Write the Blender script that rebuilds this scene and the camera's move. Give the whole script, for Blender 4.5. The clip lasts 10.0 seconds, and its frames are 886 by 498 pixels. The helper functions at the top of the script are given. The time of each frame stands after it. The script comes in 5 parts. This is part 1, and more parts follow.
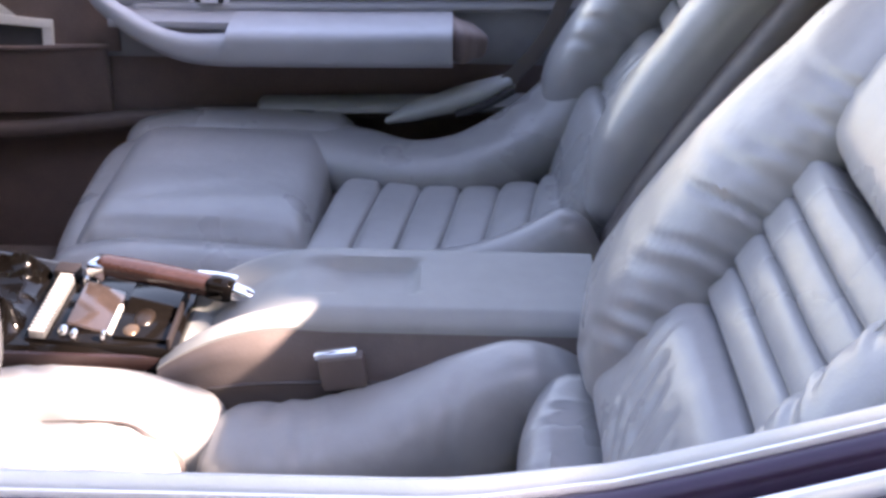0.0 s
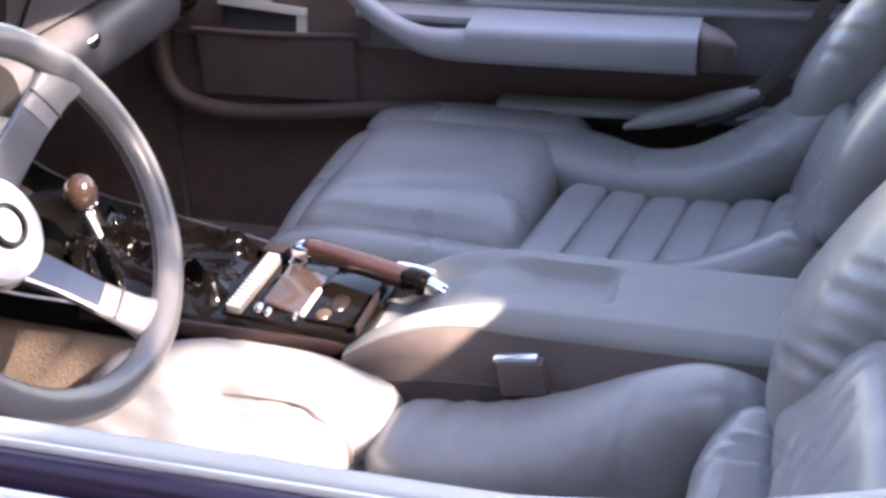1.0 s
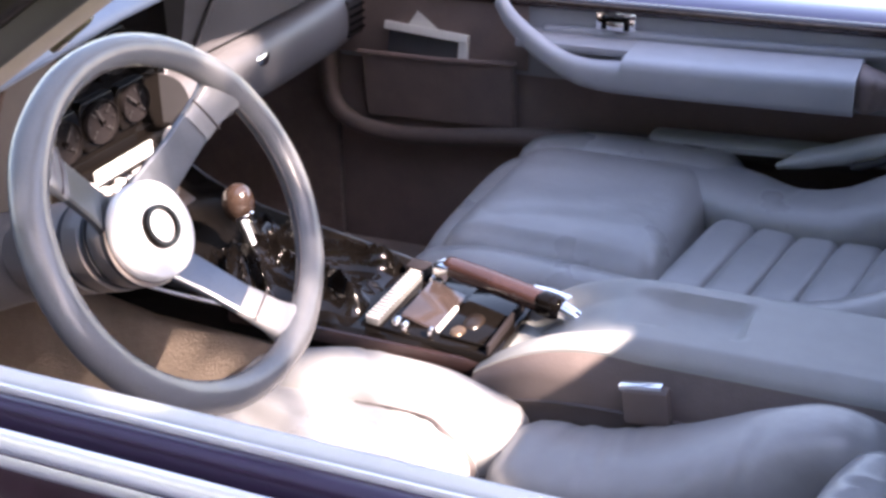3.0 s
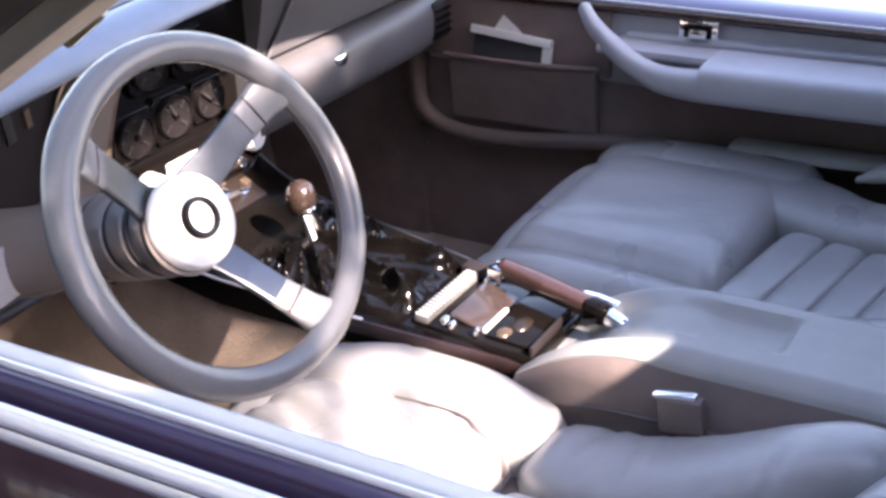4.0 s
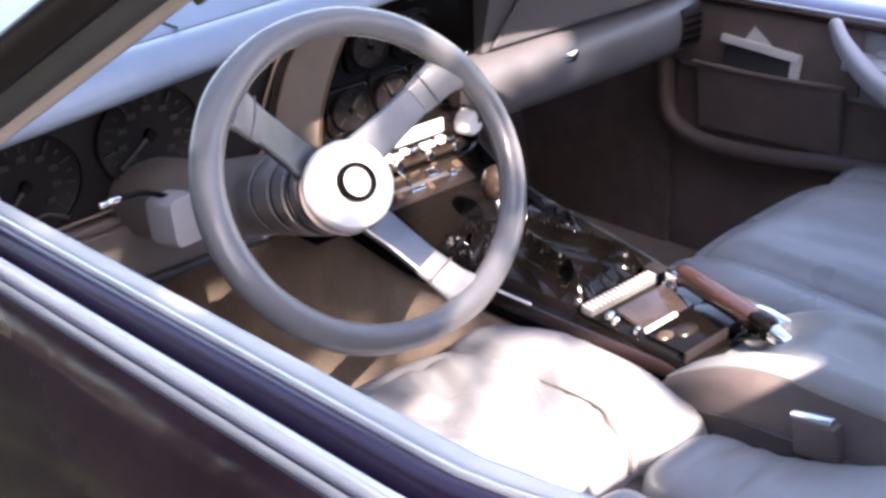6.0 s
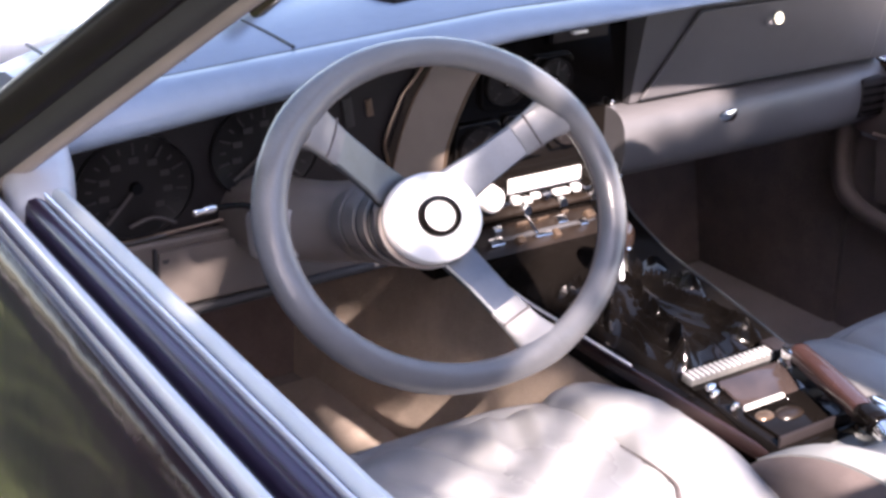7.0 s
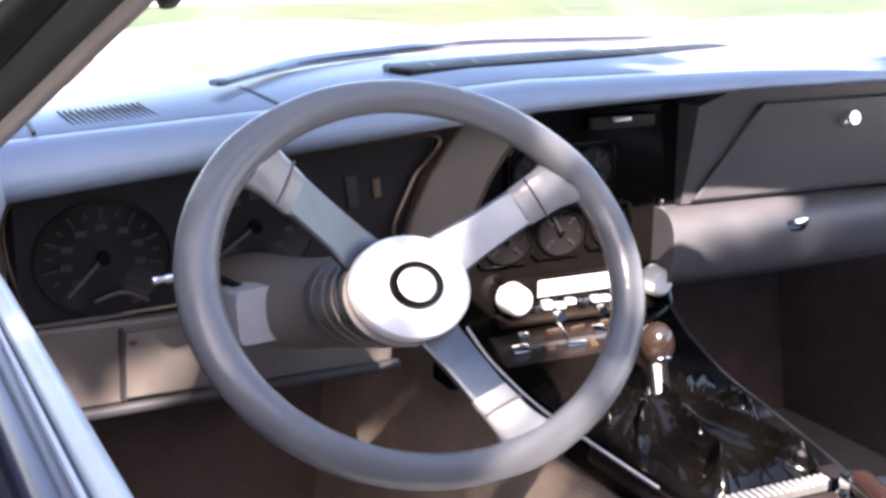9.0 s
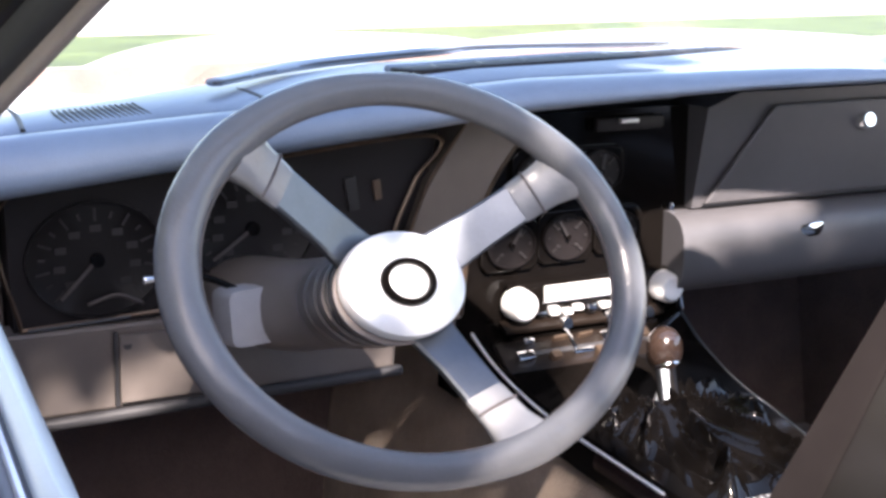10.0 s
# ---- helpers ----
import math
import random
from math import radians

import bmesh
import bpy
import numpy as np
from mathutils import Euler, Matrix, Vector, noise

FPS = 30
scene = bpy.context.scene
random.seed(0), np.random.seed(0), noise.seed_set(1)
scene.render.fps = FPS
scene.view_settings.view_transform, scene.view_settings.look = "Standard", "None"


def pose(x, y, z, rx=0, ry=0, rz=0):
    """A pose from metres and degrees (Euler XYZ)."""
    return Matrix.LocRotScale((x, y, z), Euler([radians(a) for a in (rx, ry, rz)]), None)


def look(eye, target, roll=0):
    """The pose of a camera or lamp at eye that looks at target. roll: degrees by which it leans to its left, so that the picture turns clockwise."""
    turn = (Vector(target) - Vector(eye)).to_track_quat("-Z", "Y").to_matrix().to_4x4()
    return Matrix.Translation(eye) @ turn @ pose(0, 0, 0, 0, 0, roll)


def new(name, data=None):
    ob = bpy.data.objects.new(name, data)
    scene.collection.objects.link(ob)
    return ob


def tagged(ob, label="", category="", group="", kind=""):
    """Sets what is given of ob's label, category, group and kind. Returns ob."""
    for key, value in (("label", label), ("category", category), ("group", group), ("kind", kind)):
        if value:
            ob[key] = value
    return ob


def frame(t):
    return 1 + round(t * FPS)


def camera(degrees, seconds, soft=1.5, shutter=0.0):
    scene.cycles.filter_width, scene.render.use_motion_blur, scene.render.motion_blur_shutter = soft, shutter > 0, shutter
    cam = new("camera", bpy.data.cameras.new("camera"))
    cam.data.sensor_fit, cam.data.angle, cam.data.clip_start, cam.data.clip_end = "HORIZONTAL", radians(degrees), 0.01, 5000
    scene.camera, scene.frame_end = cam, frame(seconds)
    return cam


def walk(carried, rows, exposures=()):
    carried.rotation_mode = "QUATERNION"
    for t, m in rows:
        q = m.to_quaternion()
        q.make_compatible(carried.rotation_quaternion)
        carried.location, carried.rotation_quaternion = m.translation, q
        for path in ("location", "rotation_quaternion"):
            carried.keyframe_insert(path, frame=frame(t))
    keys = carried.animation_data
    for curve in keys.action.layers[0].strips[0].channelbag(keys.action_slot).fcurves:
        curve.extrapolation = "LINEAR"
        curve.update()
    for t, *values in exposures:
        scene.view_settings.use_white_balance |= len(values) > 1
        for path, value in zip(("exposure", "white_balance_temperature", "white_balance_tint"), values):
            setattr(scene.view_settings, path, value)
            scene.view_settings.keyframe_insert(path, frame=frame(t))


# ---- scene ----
cam = camera(38.0, 10.0, soft=3.1)
PATH = [
    (0, (0.469, -1.187, 1.189), (0.468, 0.584, 0.26), 1.3),
    (0.5, (0.527, -1.142, 1.163), (0.28, 0.611, 0.234), -0.1),
    (1, (0.564, -1.139, 1.163), (0.109, 0.578, 0.246), -0.6),
    (1.5, (0.607, -1.138, 1.165), (-0.013, 0.535, 0.262), -1.0),
    (2, (0.627, -1.149, 1.171), (-0.074, 0.5, 0.283), -1.0),
    (3.5, (0.598, -1.16, 1.171), (-0.119, 0.493, 0.303), -0.9),
    (4, (0.696, -1.135, 1.174), (-0.205, 0.428, 0.31), -1.7),
    (4.5, (0.795, -1.114, 1.169), (-0.288, 0.344, 0.33), -2.1),
    (5, (0.867, -1.092, 1.17), (-0.332, 0.276, 0.339), -2.2),
    (5.5, (0.878, -1.085, 1.168), (-0.375, 0.231, 0.333), -2.2),
    (6, (0.86, -1.064, 1.159), (-0.455, 0.192, 0.326), -1.9),
    (7.5, (0.95, -0.873, 1.116), (-0.69, 0.023, 0.405), 0.6),
    (8, (0.909, -0.835, 1.079), (-0.759, 0.062, 0.437), 1.2),
    (8.5, (0.888, -0.797, 1.024), (-0.813, 0.098, 0.468), 1.0),
    (9, (0.879, -0.764, 0.996), (-0.859, 0.095, 0.504), 0.4),
    (9.5, (0.879, -0.741, 0.977), (-0.889, 0.082, 0.532), -0.3),
    (10, (0.874, -0.729, 0.967), (-0.893, 0.09, 0.515), -0.1),
]
walk(cam, [(t, look(eye, target, roll)) for t, eye, target, roll in PATH], exposures=[(0, 3.28, 7900, 29), (1.5, 3.05, 7600, 28), (3.5, 3.12, 7450, 28), (5.5, 3.08, 7300, 27), (7.5, 2.68, 7000, 27), (8.3, 2.80, 7000, 26), (9, 2.76, 6950, 24), (10, 2.58, 6900, 20)])

# ---- world, sun ----
SUN_DIR = Vector((1.2, -0.30, 1.0)).normalized()
world = bpy.data.worlds.new("world")
scene.world = world
world.use_nodes = True
wn = world.node_tree
wn.nodes.clear()
sky = wn.nodes.new("ShaderNodeTexSky")
sky.sky_type = "NISHITA"
sky.sun_disc = False
sky.sun_elevation = math.asin(SUN_DIR.z)
sky.sun_rotation = math.atan2(SUN_DIR.x, SUN_DIR.y)
bg = wn.nodes.new("ShaderNodeBackground")
bg.inputs[1].default_value = 0.12
wo = wn.nodes.new("ShaderNodeOutputWorld")
wn.links.new(sky.outputs[0], bg.inputs[0])
wn.links.new(bg.outputs[0], wo.inputs[0])
sun = new("sun", bpy.data.lights.new("sun", "SUN"))
sun.data.energy = 4.5
sun.data.angle = radians(0.6)
sun.data.color = (1.0, 0.95, 0.87)
sun.matrix_world = look(SUN_DIR * 20, (0, 0, 0))


# ---- materials ----
def mat(name, color, rough=0.5, metal=0.0, var=0.12, scale=14.0, bump=0.0, bscale=300.0, coat=0.0, spec=0.5, dirt=0.0, sheen=0.0):
    m = bpy.data.materials.new(name)
    m.use_nodes = True
    nt = m.node_tree
    b = nt.nodes["Principled BSDF"]
    b.inputs["Roughness"].default_value = rough
    b.inputs["Metallic"].default_value = metal
    b.inputs["Coat Weight"].default_value = coat
    b.inputs["Coat Roughness"].default_value = 0.04
    b.inputs["Specular IOR Level"].default_value = spec
    b.inputs["Sheen Weight"].default_value = sheen
    tc = nt.nodes.new("ShaderNodeTexCoord")
    n1 = nt.nodes.new("ShaderNodeTexNoise")
    n1.inputs["Scale"].default_value = scale
    n1.inputs["Detail"].default_value = 5
    nt.links.new(tc.outputs["Object"], n1.inputs["Vector"])
    n2 = nt.nodes.new("ShaderNodeTexNoise")
    n2.inputs["Scale"].default_value = scale * 9
    n2.inputs["Detail"].default_value = 3
    nt.links.new(tc.outputs["Object"], n2.inputs["Vector"])
    mixn = nt.nodes.new("ShaderNodeMath")
    mixn.operation = "MULTIPLY_ADD"
    mixn.inputs[1].default_value = 0.35
    nt.links.new(n2.outputs["Fac"], mixn.inputs[0])
    nt.links.new(n1.outputs["Fac"], mixn.inputs[2])
    ramp = nt.nodes.new("ShaderNodeValToRGB")
    ramp.color_ramp.elements[0].position = 0.42
    ramp.color_ramp.elements[1].position = 0.92
    d = [max(0.0, c * (1 - var)) for c in color]
    u = [min(1.0, c * (1 + var)) for c in color]
    ramp.color_ramp.elements[0].color = (*d, 1)
    ramp.color_ramp.elements[1].color = (*u, 1)
    nt.links.new(mixn.outputs[0], ramp.inputs[0])
    nt.links.new(ramp.outputs[0], b.inputs["Base Color"])
    rr = nt.nodes.new("ShaderNodeMapRange")
    rr.inputs["To Min"].default_value = max(0.02, rough * 0.85)
    rr.inputs["To Max"].default_value = min(1.0, rough * 1.18)
    nt.links.new(n1.outputs["Fac"], rr.inputs["Value"])
    nt.links.new(rr.outputs[0], b.inputs["Roughness"])
    if bump > 0:
        bn = nt.nodes.new("ShaderNodeTexNoise")
        bn.inputs["Scale"].default_value = bscale
        bn.inputs["Detail"].default_value = 2
        nt.links.new(tc.outputs["Object"], bn.inputs["Vector"])
        bp = nt.nodes.new("ShaderNodeBump")
        bp.inputs["Strength"].default_value = bump
        bp.inputs["Distance"].default_value = 0.002
        nt.links.new(bn.outputs["Fac"], bp.inputs["Height"])
        nt.links.new(bp.outputs[0], b.inputs["Normal"])
    return m


def leather(name, color, rough, crease=0.5, cscale=22.0):
    """Leather: pebble grain and long soft creases."""
    m = mat(name, color, rough, var=0.10, scale=7.0)
    nt = m.node_tree
    b = nt.nodes["Principled BSDF"]
    tc = nt.nodes.new("ShaderNodeTexCoord")
    grain = nt.nodes.new("ShaderNodeTexVoronoi")
    grain.inputs["Scale"].default_value = 520
    nt.links.new(tc.outputs["Object"], grain.inputs["Vector"])
    fold = nt.nodes.new("ShaderNodeTexNoise")
    fold.inputs["Scale"].default_value = cscale
    fold.inputs["Detail"].default_value = 3
    fold.inputs["Distortion"].default_value = 0.35
    nt.links.new(tc.outputs["Object"], fold.inputs["Vector"])
    b1 = nt.nodes.new("ShaderNodeBump")
    b1.inputs["Strength"].default_value = 0.12
    b1.inputs["Distance"].default_value = 0.0008
    nt.links.new(grain.outputs["Distance"], b1.inputs["Height"])
    b2 = nt.nodes.new("ShaderNodeBump")
    b2.inputs["Strength"].default_value = crease
    b2.inputs["Distance"].default_value = 0.012
    nt.links.new(fold.outputs["Fac"], b2.inputs["Height"])
    nt.links.new(b1.outputs[0], b2.inputs["Normal"])
    nt.links.new(b2.outputs[0], b.inputs["Normal"])
    return m


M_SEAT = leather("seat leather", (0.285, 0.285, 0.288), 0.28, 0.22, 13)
# dark seat vinyl: the shade on sides and beds is put into the colour
M_SEATD = leather("darkened seat vinyl", (0.075, 0.062, 0.062), 0.45, 0.3)
M_WHEEL = leather("wheel leather", (0.122, 0.125, 0.134), 0.23, 0.14, 30)
M_SEAM = mat("seam thread", (0.40, 0.40, 0.40), 0.6)
M_GAP = mat("shadow gap trim", (0.03, 0.03, 0.034), 0.6)
# dash top blued and lightened: the sky's tint is put into the colour
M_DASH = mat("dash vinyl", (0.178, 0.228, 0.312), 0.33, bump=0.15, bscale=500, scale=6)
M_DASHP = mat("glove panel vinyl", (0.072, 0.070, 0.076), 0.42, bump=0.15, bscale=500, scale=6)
M_DOOR = mat("door vinyl", (0.33, 0.335, 0.36), 0.40, bump=0.15, bscale=500, scale=6)
M_DOORC = mat("door carpet", (0.19, 0.138, 0.128), 0.95, bump=0.6, bscale=420, scale=25, sheen=0.2)
M_ARM = mat("armrest vinyl", (0.37, 0.375, 0.40), 0.40, bump=0.12, bscale=500, scale=6)
M_PIPE = mat("door piping", (0.12, 0.092, 0.085), 0.6, bump=0.2, bscale=300, scale=10, var=0.2)
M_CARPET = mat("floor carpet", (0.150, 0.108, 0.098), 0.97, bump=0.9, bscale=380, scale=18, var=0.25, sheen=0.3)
# tunnel tan lightened in place of missing bounced sunlight
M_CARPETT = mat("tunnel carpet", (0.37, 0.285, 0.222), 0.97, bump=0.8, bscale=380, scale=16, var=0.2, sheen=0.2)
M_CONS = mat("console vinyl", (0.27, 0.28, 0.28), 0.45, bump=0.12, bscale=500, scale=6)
M_BLACK = mat("black plastic", (0.004, 0.0033, 0.003), 0.08, scale=20, spec=0.15)
M_BLACKM = mat("matte black plastic", (0.012, 0.0095, 0.0105), 0.55, scale=20, spec=0.25)
M_BOOT = mat("boot leather", (0.003, 0.0025, 0.0023), 0.075, var=0.3, scale=30, spec=0.34)
M_CHROME = mat("chrome", (0.85, 0.85, 0.86), 0.08, 1.0, var=0.03)
M_BRUSH = mat("brushed aluminium", (0.175, 0.19, 0.21), 0.42, 1.0, var=0.10, scale=40, bump=0.05, bscale=240)
# mostly non-metal: the moulding's white sky reflection is put into the colour
M_MOULD = mat("sky-white moulding", (0.72, 0.75, 0.82), 0.22, 0.25, var=0.04, coat=0.4)
# pale and hardly metallic: the sun's glare on silver parts is put into it
M_SATIN = mat("sun-white satin", (0.80, 0.80, 0.80), 0.34, 0.25, var=0.04)
# blotchy colour and bumps stand in for foliage reflected in the paint
M_PAINT = mat("dark plum paint", (0.024, 0.014, 0.020), 0.09, 0.0, var=0.35, scale=9, bump=0.3, bscale=24, coat=0.0, spec=0.2)
# bluer copy of the plum: reflected sky is put into the colour
M_PAINTP = mat("sky-blued plum paint", (0.040, 0.024, 0.085), 0.3, 0.2, var=0.1, scale=60, coat=1.0)
M_PAINTS = mat("plum paint strip", (0.026, 0.012, 0.034), 0.3, 0.2, var=0.1, scale=60, coat=0.2)
M_HOOD = mat("silver paint", (0.76, 0.775, 0.79), 0.3, 0.0, var=0.04, scale=60, coat=0.6)
# sill vinyl paled: the sky light it reflects is put into the colour
M_SILL = mat("sky-paled sill vinyl", (0.465, 0.50, 0.515), 0.32, bump=0.08, bscale=500, scale=6)
M_POST = mat("near black paint", (0.009, 0.007, 0.008), 0.35, 0.0, var=0.2, scale=60, coat=0.08, spec=0.2)
M_SAIL = mat("dark glossy panel", (0.020, 0.017, 0.018), 0.12, 0.0, var=0.25, scale=20, coat=0.0, spec=0.22)
M_TRIMG = mat("pillar trim", (0.23, 0.195, 0.185), 0.42, bump=0.15, bscale=500, scale=8)
# console side browner and darker than its lid, holding the side's shade too
M_CSIDE = mat("darker console side", (0.115, 0.092, 0.088), 0.5, bump=0.2, bscale=420, scale=8, var=0.2)
# footwell tan raised above the floor's to stand in for bounced sunlight
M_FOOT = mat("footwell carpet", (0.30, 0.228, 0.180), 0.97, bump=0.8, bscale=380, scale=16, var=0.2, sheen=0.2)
M_KNEE = mat("knee panel vinyl", (0.145, 0.125, 0.116), 0.48, bump=0.15, bscale=500, scale=6)
# column vinyl browned and lightened in place of bounce from panel and carpet
M_COLUMN = mat("warmed column cover", (0.17, 0.148, 0.14), 0.34, bump=0.12, bscale=500, scale=6)
# lighter copy of the wheel leather: the sleeve's sunlight is put into it
M_SLEEVE = leather("sun-paled sleeve leather", (0.21, 0.213, 0.222), 0.22, 0.1, 30)
M_RIBBED = mat("ribbed switch metal", (0.20, 0.20, 0.20), 0.38, 0.5, var=0.2, scale=90)
M_RUBBER = mat("black rubber", (0.02, 0.02, 0.022), 0.7)
M_LENS = mat("gauge face", (0.0085, 0.007, 0.0075), 0.45, spec=0.2)
M_MARK = mat("gauge marking", (0.0135, 0.0115, 0.0125), 0.6)
M_NEEDLE = mat("gauge needle", (0.06, 0.05, 0.05), 0.5)
M_WOOD = mat("brown knob", (0.030, 0.019, 0.015), 0.16, var=0.3, scale=40, coat=0.8)
M_RAIL = mat("maroon rail", (0.017, 0.009, 0.009), 0.26, var=0.3, scale=30, coat=0.3)
M_BRAKE = mat("brown handle grip", (0.034, 0.017, 0.015), 0.24, var=0.3, scale=30, coat=0.4)
M_BRONZE = mat("bronze radio face", (0.13, 0.09, 0.065), 0.3, 0.6, var=0.3, scale=60)
M_BRONZED = mat("dark bronze", (0.013, 0.009, 0.007), 0.3, 0.1, var=0.3, scale=40)
M_LID = mat("glossy brown lid", (0.042, 0.031, 0.029), 0.18, 0.3, var=0.3, scale=40, coat=0.6)
M_PAPER = mat("paper", (0.75, 0.74, 0.72), 0.8, var=0.06)
M_PAPERD = mat("dark booklet cover", (0.06, 0.06, 0.07), 0.5)
M_TAN = mat("tan grey vinyl", (0.145, 0.118, 0.10), 0.36, bump=0.15, bscale=500, scale=8)
M_CONC = mat("driveway concrete", (0.55, 0.53, 0.50), 0.9, bump=0.4, bscale=60, scale=1.4, var=0.12)
M_GRASS = mat("grass", (0.085, 0.11, 0.04), 0.8, var=0.45, scale=1.2)
M_LEAF = mat("leaves", (0.055, 0.10, 0.025), 0.5, var=0.5, scale=3)
M_BARK = mat("bark", (0.12, 0.09, 0.065), 0.95, bump=1, bscale=40, scale=6)
M_GLASS = bpy.data.materials.new("glass")
M_GLASS.use_nodes = True
_g = M_GLASS.node_tree
_g.nodes.clear()
_o = _g.nodes.new("ShaderNodeOutputMaterial")
_t = _g.nodes.new("ShaderNodeBsdfTransparent")
_t.inputs[0].default_value = (0.93, 0.96, 0.95, 1)
_s = _g.nodes.new("ShaderNodeBsdfGlossy")
_s.inputs["Roughness"].default_value = 0.02
_x = _g.nodes.new("ShaderNodeMixShader")
_x.inputs[0].default_value = 0.05
_g.links.new(_t.outputs[0], _x.inputs[1])
_g.links.new(_s.outputs[0], _x.inputs[2])
_g.links.new(_x.outputs[0], _o.inputs[0])


# ---- mesh helpers ----
def thing(name, label, category, loc=(0, 0, 0), kind="", group=""):
    ob = new(name)
    ob.location = loc
    ob.empty_display_size = 0.05
    return tagged(ob, label, category, group, kind)


def part(name, bm, material, parent=None, label="", smooth=True, bevel=0.0, subd=0):
    me = bpy.data.meshes.new(name)
    bmesh.ops.recalc_face_normals(bm, faces=bm.faces)
    bm.to_mesh(me)
    bm.free()
    me.materials.append(material)
    if smooth:
        me.polygons.foreach_set("use_smooth", [True] * len(me.polygons))
        me.set_sharp_from_angle(angle=radians(42))
    ob = new(name, me)
    if parent is not None:
        ob.parent = parent
        if parent.data is None:
            ob.matrix_parent_inverse = Matrix.Translation(-parent.location)
    if bevel > 0:
        mo = ob.modifiers.new("bevel", "BEVEL")
        mo.width = bevel
        mo.segments = 3
        mo.limit_method = "ANGLE"
    if subd > 0:
        mo = ob.modifiers.new("subdivide", "SUBSURF")
        mo.levels = mo.render_levels = subd
    if label:
        ob["label"] = label
    return ob


def smooth_path(pts, steps):
    """Catmull-Rom through the points."""
    P = [Vector(p) for p in pts]
    if len(P) == 2:
        return [P[0].lerp(P[1], i / steps) for i in range(steps + 1)]
    out = []
    n = len(P) - 1
    for i in range(steps + 1):
        u = i / steps * n
        k = min(int(u), n - 1)
        f = u - k
        a, b, c, d = P[max(k - 1, 0)], P[k], P[k + 1], P[min(k + 2, n)]
        out.append(0.5 * ((2 * b) + (c - a) * f + (2 * a - 5 * b + 4 * c - d) * f * f + (3 * b - a - 3 * c + d) * f ** 3))
    return out


def lerp_list(vals, u):
    n = len(vals) - 1
    k = min(int(u * n), n - 1)
    f = u * n - k
    f = f * f * (3 - 2 * f)
    return [a * (1 - f) + b * f for a, b in zip(vals[k], vals[k + 1])]


def skin(rings, closed=False, cap=True, bm=None):
    """Faces between rings of points, all of one length."""
    bm = bm or bmesh.new()
    V = [[bm.verts.new(p) for p in r] for r in rings]
    n = len(V[0])
    m = len(V)
    for i in range(m if closed else m - 1):
        a, b = V[i], V[(i + 1) % m]
        for j in range(n):
            bm.faces.new((a[j], a[(j + 1) % n], b[(j + 1) % n], b[j]))
    if cap and not closed:
        bm.faces.new(V[0][::-1])
        bm.faces.new(V[-1])
    return bm


def loft(pts, secs, steps=24, n=16, power=2.6, up=(0, 0, 1), closed=False, ends=True, wob=0.0, bm=None):
    """A tube of superellipse sections (half width, half height) along a path, with rounded ends."""
    P = [Vector(p) for p in pts] if closed else smooth_path(pts, steps)
    m = len(P)
    up = Vector(up)
    rings = []
    for i in range(m):
        u = i / (m - 1)
        t = (P[(i + 1) % m] - P[i - 1]) if closed else (P[min(i + 1, m - 1)] - P[max(i - 1, 0)])
        t.normalize()
        s = t.cross(up)
        s.normalize()
        w = s.cross(t)
        a, b = lerp_list(secs, u) if len(secs) > 1 else secs[0]
        r = []
        for j in range(n):
            q = 2 * math.pi * (j + 0.5) / n
            c, d = math.cos(q), math.sin(q)
            c = math.copysign(abs(c) ** (2 / power), c)
            d = math.copysign(abs(d) ** (2 / power), d)
            p = P[i] + s * (a * c) + w * (b * d)
            if wob:
                p += (noise.noise_vector(p * 14) + 0.5 * noise.noise_vector(p * 34)) * wob
            r.append(p)
        rings.append(r)
    if ends and not closed:
        for end, sign in ((0, -1), (-1, 1)):
            r = rings[end]
            c = sum(r, Vector()) / n
            t = (P[1] - P[0]).normalized() * -1 if end == 0 else (P[-1] - P[-2]).normalized()
            size = min(lerp_list(secs, 0 if end == 0 else 1) if len(secs) > 1 else secs[0])
            extra = [[c + (p - c) * k + t * size * h for p in r] for k, h in ((0.92, 0.35), (0.75, 0.62), (0.45, 0.85))]
            rings = extra[::-1] + rings if end == 0 else rings + extra
    return skin(rings, closed=closed, bm=bm)


def box(c, s, bev=0.004, rot=(0, 0, 0), seg=2, bm=None):
    tmp = bmesh.new()
    bmesh.ops.create_cube(tmp, size=1.0)
    bmesh.ops.scale(tmp, vec=s, verts=tmp.verts)
    if bev > 0:
        bmesh.ops.bevel(tmp, geom=tmp.edges[:], offset=bev, segments=seg, profile=0.6, affect="EDGES")
    bmesh.ops.transform(tmp, matrix=pose(*c, *rot), verts=tmp.verts)
    return merge(bm, tmp)


def merge(bm, tmp):
    if bm is None:
        return tmp
    me = bpy.data.meshes.new("tmp")
    tmp.to_mesh(me)
    tmp.free()
    bm.from_mesh(me)
    bpy.data.meshes.remove(me)
    return bm


def prism(poly, axis, a, b, bm=None):
    """A closed 2D outline, in the two other axes in order, drawn out along an axis from a to b."""
    def at(p, v):
        q = list(p)
        q.insert("xyz".index(axis), v)
        return Vector(q)
    return skin([[at(p, a) for p in poly], [at(p, b) for p in poly]], bm=bm)


def lathe(profile, m, n=32, sx=1.0, sy=1.0, bm=None):
    """Turns (radius, height) pairs about the local z of the pose m."""
    rings = []
    for r, h in profile:
        rings.append([m @ Vector((r * sx * math.cos(2 * math.pi * j / n), r * sy * math.sin(2 * math.pi * j / n), h)) for j in range(n)])
    return skin(rings, bm=bm)


